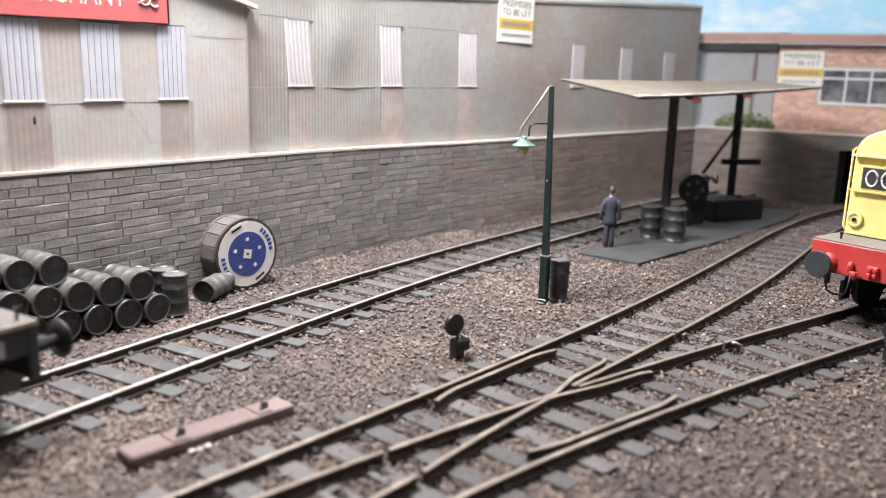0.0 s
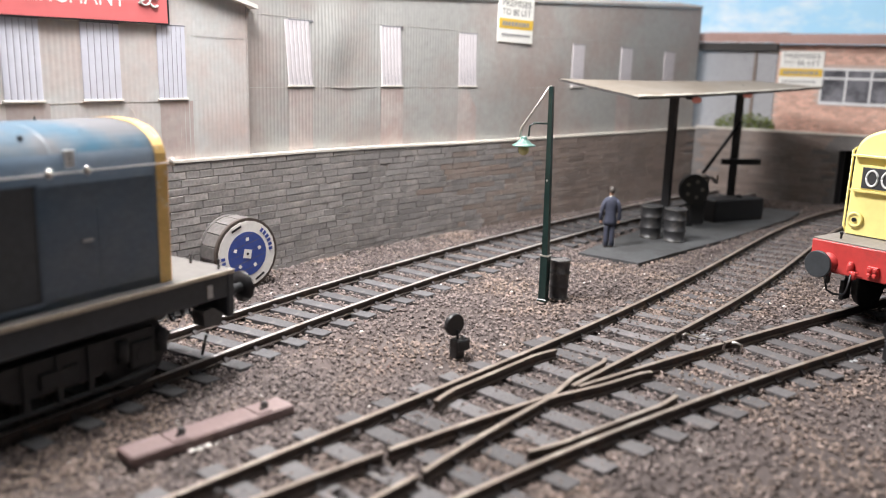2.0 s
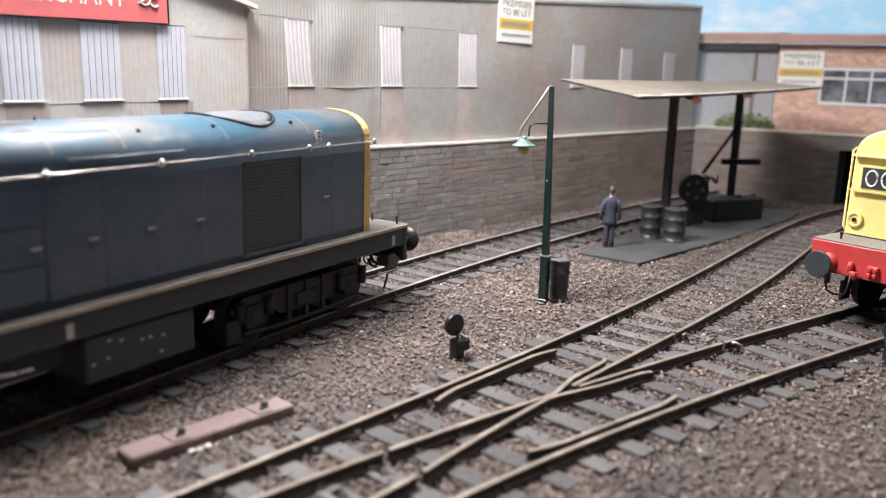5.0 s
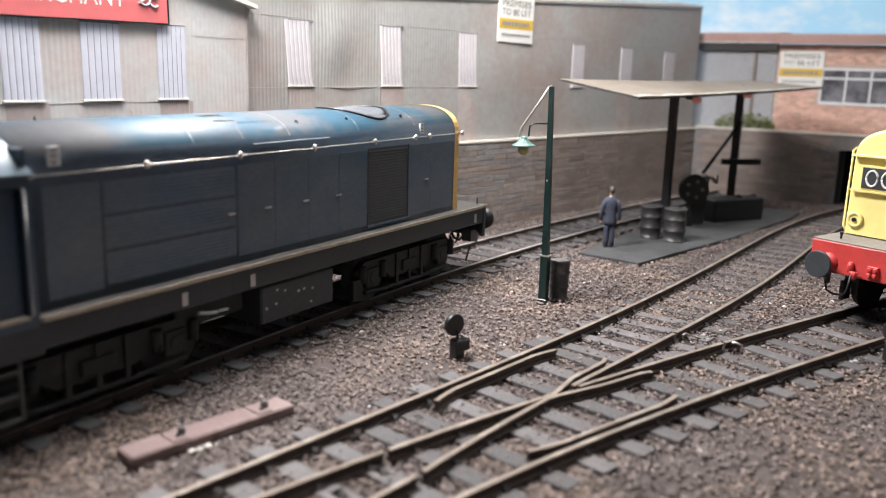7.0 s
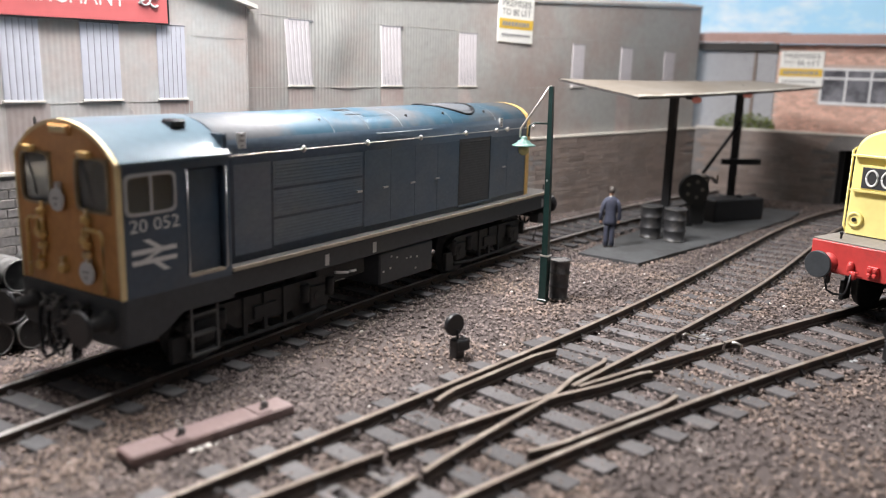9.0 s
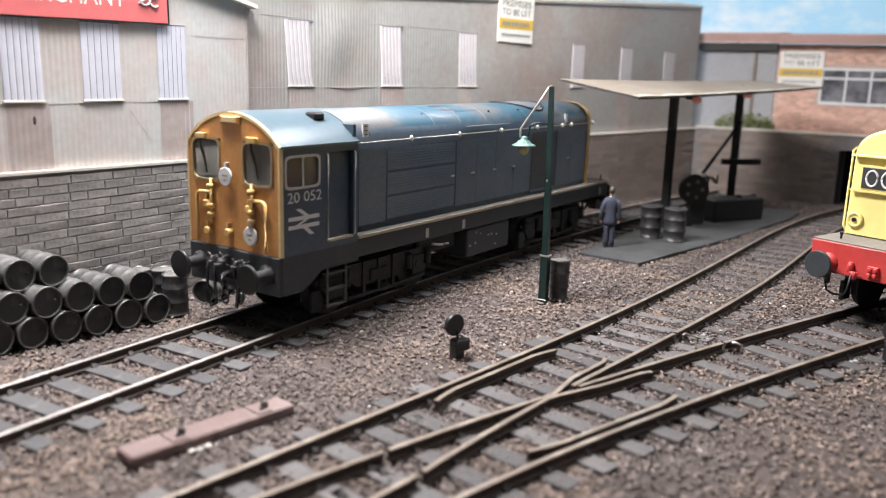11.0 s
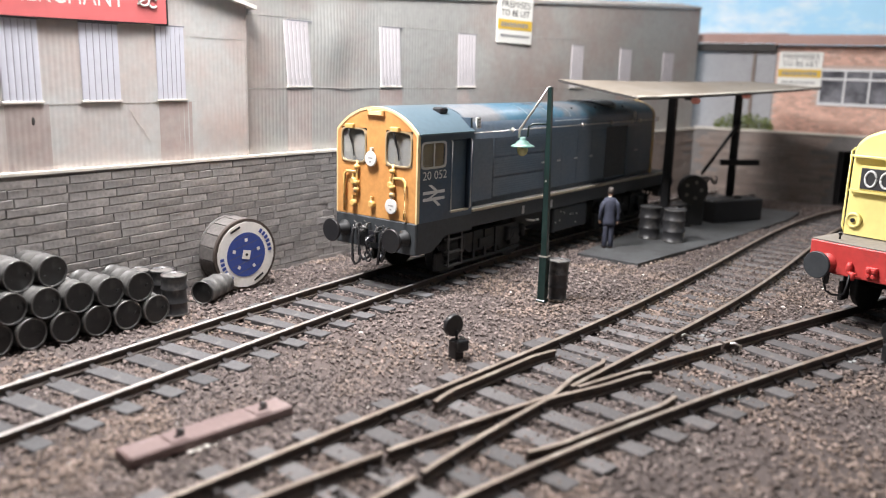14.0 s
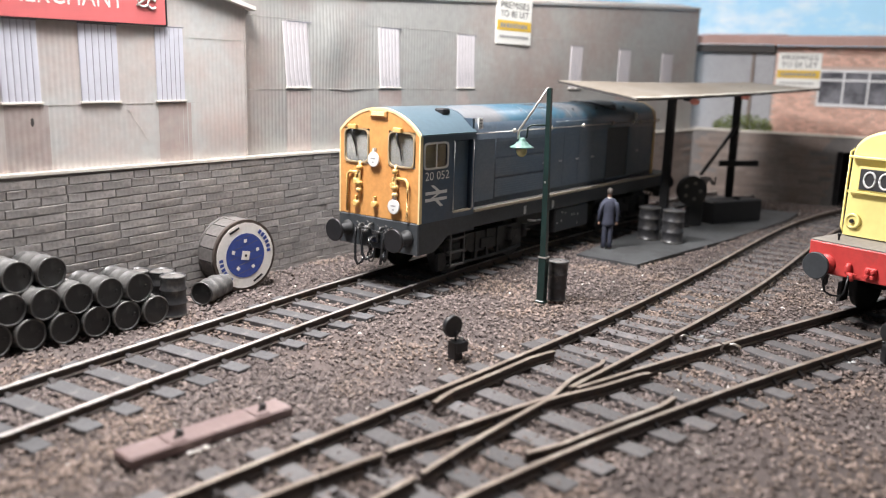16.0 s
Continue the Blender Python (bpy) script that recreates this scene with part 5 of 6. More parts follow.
def wheel_shape():
    b = Mesher()
    for s in (-1, 1):
        b.lathe([(7.0, 10.3 * s), (7.1, 8.9 * s), (7.75, 8.7 * s), (7.75, 8.1 * s), (5.8, 8.2 * s), (2.0, 8.6 * s)], axis="y", n=28)
        for k in range(8):
            a = 2 * math.pi * k / 8
            b.box(-0.5, 0.5, min(10.2 * s, 9.9 * s), max(10.2 * s, 9.9 * s), 1.5, 6.0, m=Matrix.Rotation(a, 4, "Y"))
    b.lathe([(1.2, -10.8), (1.2, 10.8)], axis="y", n=10)
    return mesh_of("wheelset", b, UNDER_BLACK)


HOOD = 12.65
CAB = 15.25


def blue_loco():
    loco = thing("diesel_locomotive", pose(0, 0, 0), "weathered blue diesel locomotive with yellow cab front and long hood", "locomotive")
    # frame and solebars
    b = Mesher()
    b.box(7.0, 180.2, -14.9, 14.9, 13.9, 18.6, 0.25)
    b.box(6.6, 8.6, -15.2, 15.2, 9.2, 18.2, 0.3)
    b.box(178.6, 180.4, -15.2, 15.2, 9.6, 19.0, 0.3)
    part("underframe", b, SOLE_GREY, loco, "grimy grey solebar")
    b = Mesher()
    b.box(33.0, 180.5, -15.35, 15.35, 18.6, 19.5, 0.12)
    for f in b.bm.faces:
        if f.normal.z > 0.9 or min(v.co.z for v in f.verts) > 19.4:
            f.material_index = 1
    part("footplate", b, [DECK_TAN, DECK_TOP], loco, "dusty tan footplate edge")
    b = Mesher()
    b.extrude([(7.4, 18.2), (7.4, 9.4), (13.5, 9.4), (17, 11.2), (20, 13.4), (33, 13.4), (33, 18.2)], "y", -15.3, 15.3)
    part("cab_skirt", b, SOLE_GREY, loco)

    # long hood
    prof = arch(HOOD, 19.4, 41.6, 49.3, 18, 2.5)
    b = Mesher()
    x0, x1 = 32.4, 165.6
    b.solid([[(x, y, z) for y, z in prof] for x in (x0, x1)], caps=True)
    for f in b.bm.faces:
        c = f.calc_center_median()
        f.smooth = True
        if len(f.verts) == 4 and c.z > 44.6:
            f.material_index = 1
        if len(f.verts) > 4:
            f.smooth = False
    hood = part("hood", b, [LOCO_BLUE, LOCO_ROOF], loco)
    ends = [(x1, 1.0), (x1 + 1.2, 0.985), (x1 + 1.9, 0.94)]
    b = Mesher()
    b.solid([[(x, y * k, 19.4 + (z - 19.4) * k) for y, z in prof] for x, k in ends], smooth=False)
    nose = part("nose_end", b, LOCO_YELLOW, loco, "yellow nose end")
    b = Mesher()
    ring = [[(x, y * k, 19.4 + (z - 19.4) * k) for y, z in prof] for x, k in ((x1 - 1.5, 1.006), (x1 + 1.0, 1.004))]
    b.solid(ring, caps=False, closed=False)
    part("nose_edging", b, FITTING_YELLOW, nose)
    # nose front fittings
    b = Mesher()
    for y in (-7.5, 7.5):
        b.lathe([(1.5, 0), (1.5, 0.6), (1.1, 0.8)], (x1 + 1.8, y, 25), axis="x", n=14)
    b.box(x1 + 1.6, x1 + 2.4, -2.6, 2.6, 38, 42, 0.1)
    b.box(x1 + 1.7, x1 + 2.2, -0.3, 0.3, 20, 44)
    part("nose_lamp", b, LOCO_YELLOW, nose)
    # side doors and panel lines on the hood
    panels = [(36, 46.5), (78.6, 89.4), (89.5, 100.3), (100.4, 111.2), (111.3, 122.3), (141.0, 151.4), (151.5, 163.5)]
    for s in (-1, 1):
        y = HOOD * s
        for a, c in panels:
            b = Mesher()
            b.box(a, c, min(y, y + 0.05 * s), max(y, y + 0.05 * s), 21.0, 39.8)
            part("hood_door", b, LOCO_BLUE, hood)
        # three banks of louvres behind the cab
        for z0 in (21.6, 27.9, 34.2):
            b = Mesher()
            b.box(47.2, 77.8, min(y, y + 0.05 * s), max(y, y + 0.05 * s), z0 - 0.2, z0 + 5.5)
            bank = part("louvre_panel", b, LOCO_BLUE, hood)
            b = Mesher()
            for k in range(7):
                z = z0 + 0.1 + 0.74 * k
                b.solid([[(x, y + 0.05 * s, z), (x, y + 0.1 * s, z + 0.12), (x, y + 0.05 * s, z + 0.5)] for x in (47.8, 77.2)])
            tagged(part("louvre", b, LOCO_BLUE, bank), kind="stuff")
        # the radiator grille in its frame
        b = Mesher()
        b.box(122.6, 140.6, min(y, y + 0.06 * s), max(y, y + 0.06 * s), 20.8, 40.2)
        grille = part("radiator_grille", b, GRILLE_DARK, hood, "dark radiator side grille")
        b = Mesher()
        for k in range(24):
            z = 21.6 + 0.76 * k
            b.solid([[(x, y + 0.06 * s, z), (x, y + 0.12 * s, z + 0.1), (x, y + 0.06 * s, z + 0.5)] for x in (123.3, 139.9)])
        tagged(part("grille_slats", b, GRILLE_DARK, grille), kind="stuff")
        b = Mesher()
        b.box(122.4, 140.8, min(y, y + 0.34 * s), max(y, y + 0.34 * s), 20.4, 20.9)
        b.box(140.3, 140.8, min(y, y + 0.26 * s), max(y, y + 0.26 * s), 20.9, 40.3)
        part("grille_frame", b, LOCO_BLUE, grille)
        b = Mesher()
        b.tube([(83.2, 12.95 * s, 43.8), (107.6, 12.95 * s, 43.8)], 0.16, 6)
        for x in (84, 95.4, 106.8):
            b.tube([(x, 12.3 * s, 43.8), (x, 12.95 * s, 43.8)], 0.14, 6)
        part("conduit", b, SEAM_PALE, hood, "thin pale conduit")
        for x in (76.5, 87, 99.1, 110.8, 149.2):
            b = Mesher()
            y = (HOOD + 0.14) * s
            b.box(x - 1.0, x + 1.0, min(y, y + 0.3 * s), max(y, y + 0.3 * s), 29.9, 30.35)
            part("door_handle", b, RIM_GREY, hood, "pale grab handle")
        # handrail and its knobs
        b = Mesher()
        b.tube([(32.8, 13.5 * s, 41.8), (167.6, 13.5 * s, 41.9)], 0.14, 6)
        hr = part("handrail", b, BARE_METAL, loco, "thin bright handrail")
        for x in (33.4, 56.0, 78.8, 101.6, 124.6, 142.6, 149.5, 167.2):
            b = Mesher()
            b.lathe([(0.2, -0.75), (0.5, -0.45), (0.55, 0), (0.5, 0.45), (0.2, 0.75)], (x, 13.5 * s, 41.9), n=10)
            b.tube([(x, 12.5 * s, 41.9), (x, 13.5 * s, 41.9)], 0.2, 6)
            part("handrail_knob", b, BARE_METAL, hr)
        for x, z, w, h in ((38.6, 44.6, 2.2, 3.2), (147.0, 44.0, 1.8, 2.8)):
            b = Mesher()
            yy = 12.1 * s
            b.box(x - w / 2, x + w / 2, min(yy, yy + 0.5 * s), max(yy, yy + 0.5 * s), z - h / 2, z + h / 2, m=None)
            plate = part("lamp_plate", b, WHITE_MARK, hood, "pale marker plate")
            b = Mesher()
            for k in range(3):
                b.box(x - w / 2 + 0.6, x + w / 2 - 0.6, min(yy + .5 * s, yy + 0.58 * s), max(yy + .5 * s, yy + 0.58 * s), z - h / 2 + 0.5 + k * h / 3.2, z - h / 2 + 0.72 + k * h / 3.2)
            part("marking", b, INK, plate)
    # roof fittings
    b = Mesher()
    b.box(-3, 3, -2.4, 2.4, 0, 0.3, m=Matrix.Translation((80, -5.4, 48.55)) @ Matrix.Rotation(radians(12), 4, "X"))
    part("roof_vent", b, BLACK_PAINT, hood)
    b = Mesher()
    b.box(-6.2, 6.2, -1.7, 1.7, 0, 0.28, 0.08, m=Matrix.Translation((88.5, -9.6, 46.95)) @ Matrix.Rotation(radians(38), 4, "X"))
    part("roof_hatch", b, LOCO_ROOF, hood)
    b = Mesher()
    def roof_z(y):
        return 41.6 + 7.7 * (1 - min(1, abs(y) / HOOD) ** 2.5) ** 0.4

    # black ring painted in for the shadow gap at the fan cover's edge
    ring = [(131 + 9.3 * math.cos(2 * math.pi * k / 48), -1.0 + 9.3 * math.sin(2 * math.pi * k / 48)) for k in range(49)]
    b.tube([(x, y, roof_z(y) + 0.12) for x, y in ring], 0.34, 8)
    part("fan_ring", b, BLACK_PAINT, hood, "black ring drawing the shadow gap round the radiator fan")
    b = Mesher()
    rows = []
    for q in (1.0, 0.8, 0.6, 0.4, 0.2, 0.05):
        rows.append([(131 + (x - 131) * q, -1 + (y + 1) * q, roof_z(-1 + (y + 1) * q) + 0.1 + 0.35 * (1 - q)) for x, y in ring[:-1]])
    b.solid(rows, smooth=True)
    part("fan_cover", b, ROOF_DUST, hood, "dusty grey fan cover")
    for x, y in ((118, -9.5), (140.5, -9.8), (143.5, -4), (152, -8.5), (66, -9), (100, -9.5)):
        b = Mesher()
        b.lathe([(0.42, 46.2), (0.42, 47.7), (0.25, 47.95)], (x, y, 0), n=8)
        part("roof_bolt", b, BLACK_PAINT, hood)
    for x in (68.0, 81.0, 95.0, 119.5, 144.0):
        b = Mesher()
        q = arch(HOOD, 44.5, 41.6, 49.3, 18, 2.5)[3:-3]
        b.solid([[(x - 0.13, y * 1.012, z + 0.06) for y, z in q], [(x + 0.13, y * 1.012, z + 0.06) for y, z in q]], caps=False, closed=False)
        part("roof_seam", b, SEAM_PALE, hood)

    # cab
    t = 0.7
    gut = 42.4
    b = Mesher()
    b.box(31.6, 32.6, -CAB + 0.7, CAB - 0.7, 18.2, gut + 4)
    cab = part("cab", b, CAB_BLUE, loco)
    for s in (-1, 1):
        ya, yb = min(CAB * s, (CAB - t) * s), max(CAB * s, (CAB - t) * s)
        b = Mesher()
        b.box(7.15, 32.6, ya, yb, 18.2, gut)
        carved("cab_side", b, [(8.6, 19.0, ya - 1, yb + 1, 33.4, 40.2), (22.2, 31.0, ya - 1, yb + 1, 19.6, 40.6)], CAB_BLUE, cab)
    b = Mesher()
    b.box(22.0, 31.2, -CAB + 1.6, CAB - 1.6, 18.2, gut)
    part("vestibule", b, CAB_BLUE, cab)
    b = Mesher()
    b.box(7.9, 22, -14.5, 14.5, 18.2, 24.0)
    part("cab_floor", b, CAB_BLUE, cab)
    b = Mesher()
    roof_out, roof_in = segment(CAB + 0.15, 42.2, 42.6, 49.5, 44), segment(CAB - 0.6, 42.2, 42.3, 48.8, 44)
    b.solid([[(x, y, z) for y, z in roof_out + roof_in[::-1]] for x in (7.6, 32.8)])
    part("cab_roof", b, CAB_ROOF, cab, "grey-blue cab roof")
    for s in (-1, 1):
        b = Mesher()
        b.box(7.3, 32.9, min(CAB * s, (CAB + 0.45) * s), max(CAB * s, (CAB + 0.45) * s), 42.2, 42.7)
        part("gutter", b, CAB_ROOF, cab)
    b = Mesher()
    b.box(24.0, 27.4, -9.5, -6.0, 47.4, 49.2, 0.4)
    part("roof_horn", b, BLACK_PAINT, cab)
    # yellow front, built round its two windows
    b = Mesher()
    xa, xb = 7.0, 7.8
    wins = [(-13.3, -3.6, 33.3, 43.2), (3.6, 13.3, 33.3, 43.2)]
    b.extrude(segment(CAB, 18.2, 42.5, 49.4), "x", xa, xb)
    part_front = carved("cab_front", b, [(6, 9, *w) for w in wins], LOCO_YELLOW, cab, "orange-yellow cab front")
    b = Mesher()
    rim = segment(CAB, 18.2, 42.5, 49.4)
    b.solid([[(6.85, y, z) for y, z in rim], [(6.85, y * 0.965, 18.2 + (z - 18.2) * 0.978) for y, z in rim]], closed=False, caps=False)
    b.solid([[(6.85, y, z) for y, z in rim], [(7.9, y * 1.004, z + 0.05) for y, z in rim]], closed=False, caps=False)
    part("front_edging", b, YELLOW_EDGE, part_front)
    for ya, yb, za, zb in wins:
        b = Mesher()
        n = 24
        cy_, cz_ = (ya + yb) / 2, (za + zb) / 2
        def oval(k, grow):
            a = 2 * math.pi * k / n
            c, s = math.cos(a), math.sin(a)
            return cy_ + (abs(yb - ya) / 2 + grow) * math.copysign(abs(c) ** 0.35, c), cz_ + ((zb - za) / 2 + grow) * math.copysign(abs(s) ** 0.35, s)
        b.solid([[(6.6, *oval(k, 0.0)) for k in range(n)], [(6.6, *oval(k, -0.38)) for k in range(n)], [(7.2, *oval(k, -0.38)) for k in range(n)], [(7.2, *oval(k, 0.1)) for k in range(n)]], caps=False)
        part("window_frame", b, FRONT_RIM, part_front)
        b = Mesher()
        b.box(7.35, 7.5, ya, yb, za, zb)
        pane = part("window_pane", b, CAB_PANE, part_front)
        pane.visible_shadow = False
        b = Mesher()
        c = (ya + yb) / 2 + 1.0
        b.box(5.7, 6.9, c - 1.5, c + 1.5, 42.9, 44.2, 0.15)
        motor = part("wiper_motor", b, FITTING_YELLOW, part_front)
        b = Mesher()
        b.tube([(6.0, c, 43.4), (5.9, c - 0.2, 41.5), (6.3, c - 1.0, 38.6)], 0.26, 6)
        b.tube([(6.2, c + 0.5, 43.4), (6.1, c + 0.3, 41.5), (6.4, c - 0.6, 38.8)], 0.2, 6)
        b.tube([(6.45, c - 0.4, 40.4), (6.5, c - 1.5, 35.2)], 0.2, 6)
        part("wiper", b, BLACK_PAINT, motor, "dark wiper arm")
    # front fittings
    b = Mesher()
    b.box(6.3, 7.1, -3.2, 3.2, 46.6, 48.6, 0.3)
    box = part("marker_box", b, LOCO_YELLOW, part_front)
    b = Mesher()
    b.box(6.2, 6.4, -2.4, 2.4, 47.0, 48.2, 0.1)
    part("marker_glass", b, YELLOW_EDGE, box)
    for y, z, m in ((1.2, 34.8, WHITE_MARK), (-6.6, 22.2, WHITE_MARK)):
        b = Mesher()
        b.lathe([(2.15, 0), (2.15, -0.35), (1.9, -0.45)], (6.3, y, z), axis="x", n=24)
        b.box(6.0, 7.0, y - 0.35, y + 0.35, z + 1.6, z + 3.2)
        disc = part("white_disc", b, m, part_front, "round white head disc")
        b = Mesher()
        b.box(5.82, 5.86, y - 0.9, y + 0.9, z + 0.1, z + 0.45)
        b.box(5.82, 5.86, y - 0.35, y + 0.35, z - 1.0, z - 0.6)
        part("print_bars", b, GREY_INK, disc)
    for y, z in ((8.0, 21.6), (0.9, 22.0), (8.0, 28.0), (-6.2, 28.2)):
        b = Mesher()
        b.lathe([(1.0, 0), (1.0, -1.0), (0.7, -1.3)], (6.9, y, z), axis="x", n=14)
        b.box(5.9, 7.0, y - 0.3, y + 0.3, z + 0.8, z + 2.2)
        part("head_lamp", b, FITTING_YELLOW, part_front)
    for s, top_z in ((1, 30.6), (-1, 30.2)):
        b = Mesher()
        b.tube([(6.5, 6.8 * s, 34.0), (6.4, 6.8 * s, 23.5)], 0.35, 8)
        b.tube([(6.4, 7.0 * s, top_z), (6.3, 10.5 * s, top_z), (6.2, 11.4 * s, top_z - 0.8), (6.2, 11.4 * s, 19.0)], 0.42, 8)
        for z in (31.5, 27.0, 25.0):
            b.lathe([(0.85, z), (0.95, z + 0.8), (0.7, z + 1.2)], (6.3, 6.8 * s, 0), n=10)
        part("front_pipe", b, FITTING_YELLOW, part_front)
    # side windows, doors, numbers
    for s in (-1, 1):
        y = CAB * s
        b = Mesher()
        n = 24
        def rr(k, grow):
            a = 2 * math.pi * k / n
            c, q = math.cos(a), math.sin(a)
            return 13.8 + (5.5 + grow) * math.copysign(abs(c) ** 0.28, c), 36.8 + (3.7 + grow) * math.copysign(abs(q) ** 0.28, q)
        b.solid([[(rr(k, 0.1)[0], y - 0.1 * s, rr(k, 0.1)[1]) for k in range(n)], [(rr(k, 0.1)[0], y + 0.25 * s, rr(k, 0.1)[1]) for k in range(n)],
                 [(rr(k, -0.45)[0], y + 0.25 * s, rr(k, -0.45)[1]) for k in range(n)], [(rr(k, -0.45)[0], y - 0.1 * s, rr(k, -0.45)[1]) for k in range(n)]], caps=False)
        b.box(13.6, 14.1, min(y, y + 0.2 * s), max(y, y + 0.2 * s), 33.4, 40.2)
        part("window_frame", b, RIM_GREY, cab, "pale metal window frame")
        b = Mesher()
        b.box(8.6, 19.0, min(y - 0.4 * s, y - 0.55 * s), max(y - 0.4 * s, y - 0.55 * s), 33.4, 40.2)
        part("window_pane", b, SIDE_PANE, cab).visible_shadow = False
        b = Mesher()
        yd = (CAB - 1.6) * s
        b.box(22.6, 30.6, min(yd, yd + 0.3 * s), max(yd, yd + 0.3 * s), 20.0, 40.2, 0.1)
        part("cab_door", b, CAB_BLUE, cab)
        for x in (21.8, 31.3):
            b = Mesher()
            yy = (CAB + 0.35) * s
            b.tube([(x, yy - 0.4 * s, 40.4), (x, yy, 39.9), (x, yy, 20.6), (x, yy - 0.4 * s, 20.1)], 0.2, 6)
            part("grab_rail", b, RIM_GREY, cab, "thin pale grab rail")
        b = Mesher()
        b.box(22.2, 31.0, min(y, y - 1.6 * s), max(y, y - 1.6 * s), 19.5, 20.1)
        part("door_step", b, DECK_TAN, cab)
        turn = 0 if s < 0 else 180
        lettering("cab_number", "20 052", 3.4, WHITE_MARK, cab, pose(14.5, (CAB + 0.06) * s, 31.1, 0, 0, turn), 10.8)
        # two interlocked arrow bars, plain shapes
        b = Mesher()
        yy = (CAB + 0.06) * s
        f = -s
        def bar(pts):
            b.poly([(14.2 + px * f, yy, 25.5 + pz) for px, pz in pts])
        bar([(-4.9, 0.5), (4.9, 0.5), (4.9, 1.4), (-4.9, 1.4)])
        bar([(-4.9, -1.4), (4.9, -1.4), (4.9, -0.5), (-4.9, -0.5)])
        bar([(-2.6, 3.1), (-1.1, 3.1), (1.6, 1.4), (0.1, 1.4)])
        bar([(0.1, 0.5), (1.6, 0.5), (-1.1, -0.5), (-2.6, -0.5)])
        bar([(-0.4, -1.4), (1.1, -1.4), (3.3, -3.1), (1.8, -3.1)])
        part("arrow_mark", b, WHITE_MARK, cab, "white double bar mark")
    # cab interior
    b = Mesher()
    b.box(8.2, 13.0, -12, -2, 24, 30, 0.3)
    b.box(8.2, 13.0, 2, 12, 24, 30, 0.3)
    b.box(20.6, 21.8, -14, 14, 24, 42)
    part("desk", b, CAB_INSIDE, cab)

    # underframe boxes
    b = Mesher()
    b.box(82.8, 107.0, -14.6, 14.6, 5.2, 13.6, 0.4)
    tank = part("fuel_tank", b, SOLE_GREY, loco)
    b = Mesher()
    rng = random.Random(12)
    for s in (-1, 1):
        for k in range(8):
            x, z = rng.uniform(84, 106), rng.uniform(6.2, 12.8)
            b.box(x - 0.3, x + 0.3, min(14.6 * s, 14.75 * s), max(14.6 * s, 14.75 * s), z - 0.25, z + 0.25)
    tagged(part("tank_bolts", b, RIM_GREY, tank), kind="stuff")
    b = Mesher()
    b.box(62, 80, -12, 12, 9, 13.4, 0.4)
    part("battery_box", b, UNDER_BLACK, loco)
    for s in (-1, 1):
        for x in (20.0, 62.0, 80.0, 174.0):
            b = Mesher()
            y = 14.95 * s
            b.box(x - 0.7, x + 0.7, min(y, y + 0.1 * s), max(y, y + 0.1 * s), 14.6, 17.2)
            part("notice_plate", b, RIM_GREY, loco, "small pale plate")
        # foot steps behind the cab's buffer beam, a sand box at the nose
        b = Mesher()
        for z in (3.4, 7.4, 11.4):
            b.box(22.0, 29.0, min(13.4 * s, 15.0 * s), max(13.4 * s, 15.0 * s), z, z + 0.5)
        for x in (22.0, 28.5):
            b.box(x, x + 0.5, min(14.6 * s, 15.05 * s), max(14.6 * s, 15.05 * s), 3.4, 13.4)
        part("foot_steps", b, STEP_GREY, loco, "dusty grey foot steps")
        b = Mesher()
        b.solid([[(u, min(11.0 * s, 14.2 * s), z) for u, z in ((173.0, 8.8), (177.0, 8.2), (178.2, 10.4), (175.5, 12.2), (173.0, 12.0))],
                 [(u, max(11.0 * s, 14.2 * s), z) for u, z in ((173.0, 8.8), (177.0, 8.2), (178.2, 10.4), (175.5, 12.2), (173.0, 12.0))]])
        b.tube([(174.5, 13.0 * s, 6.6), (174.2, 12.0 * s, 2.4)], 0.3, 6)
        part("sand_box", b, STEP_GREY, loco, "dusty sand box with its pipe")
    b = Mesher()
    b.tube([(66.0, -14.0, 12.0), (68.5, -14.2, 11.5), (70.6, -14.2, 11.2)], 0.34, 8)
    b.tube([(71.2, -14.2, 11.3), (73.6, -14.1, 11.1)], 0.3, 8)
    part("air_pipe", b, WHITE_MARK, loco, "short white pipe under the solebar")
    wheels = wheel_shape()
    sets = bogie(loco, 44.5, wheels) + bogie(loco, 142.5, wheels)
    buffers(loco, 6.6, -1)
    buffers(loco, 180.4, 1)
    couplings(loco, 6.6, -1)
    couplings(loco, 180.4, 1)
    for y in (-13, -5, 5, 13):
        b = Mesher()
        b.lathe([(0.25, 19.4), (0.25, 21.2), (0.4, 21.5)], (178.3, y, 0), n=8)
        part("lamp_iron", b, UNDER_BLACK, loco)
    return loco, sets


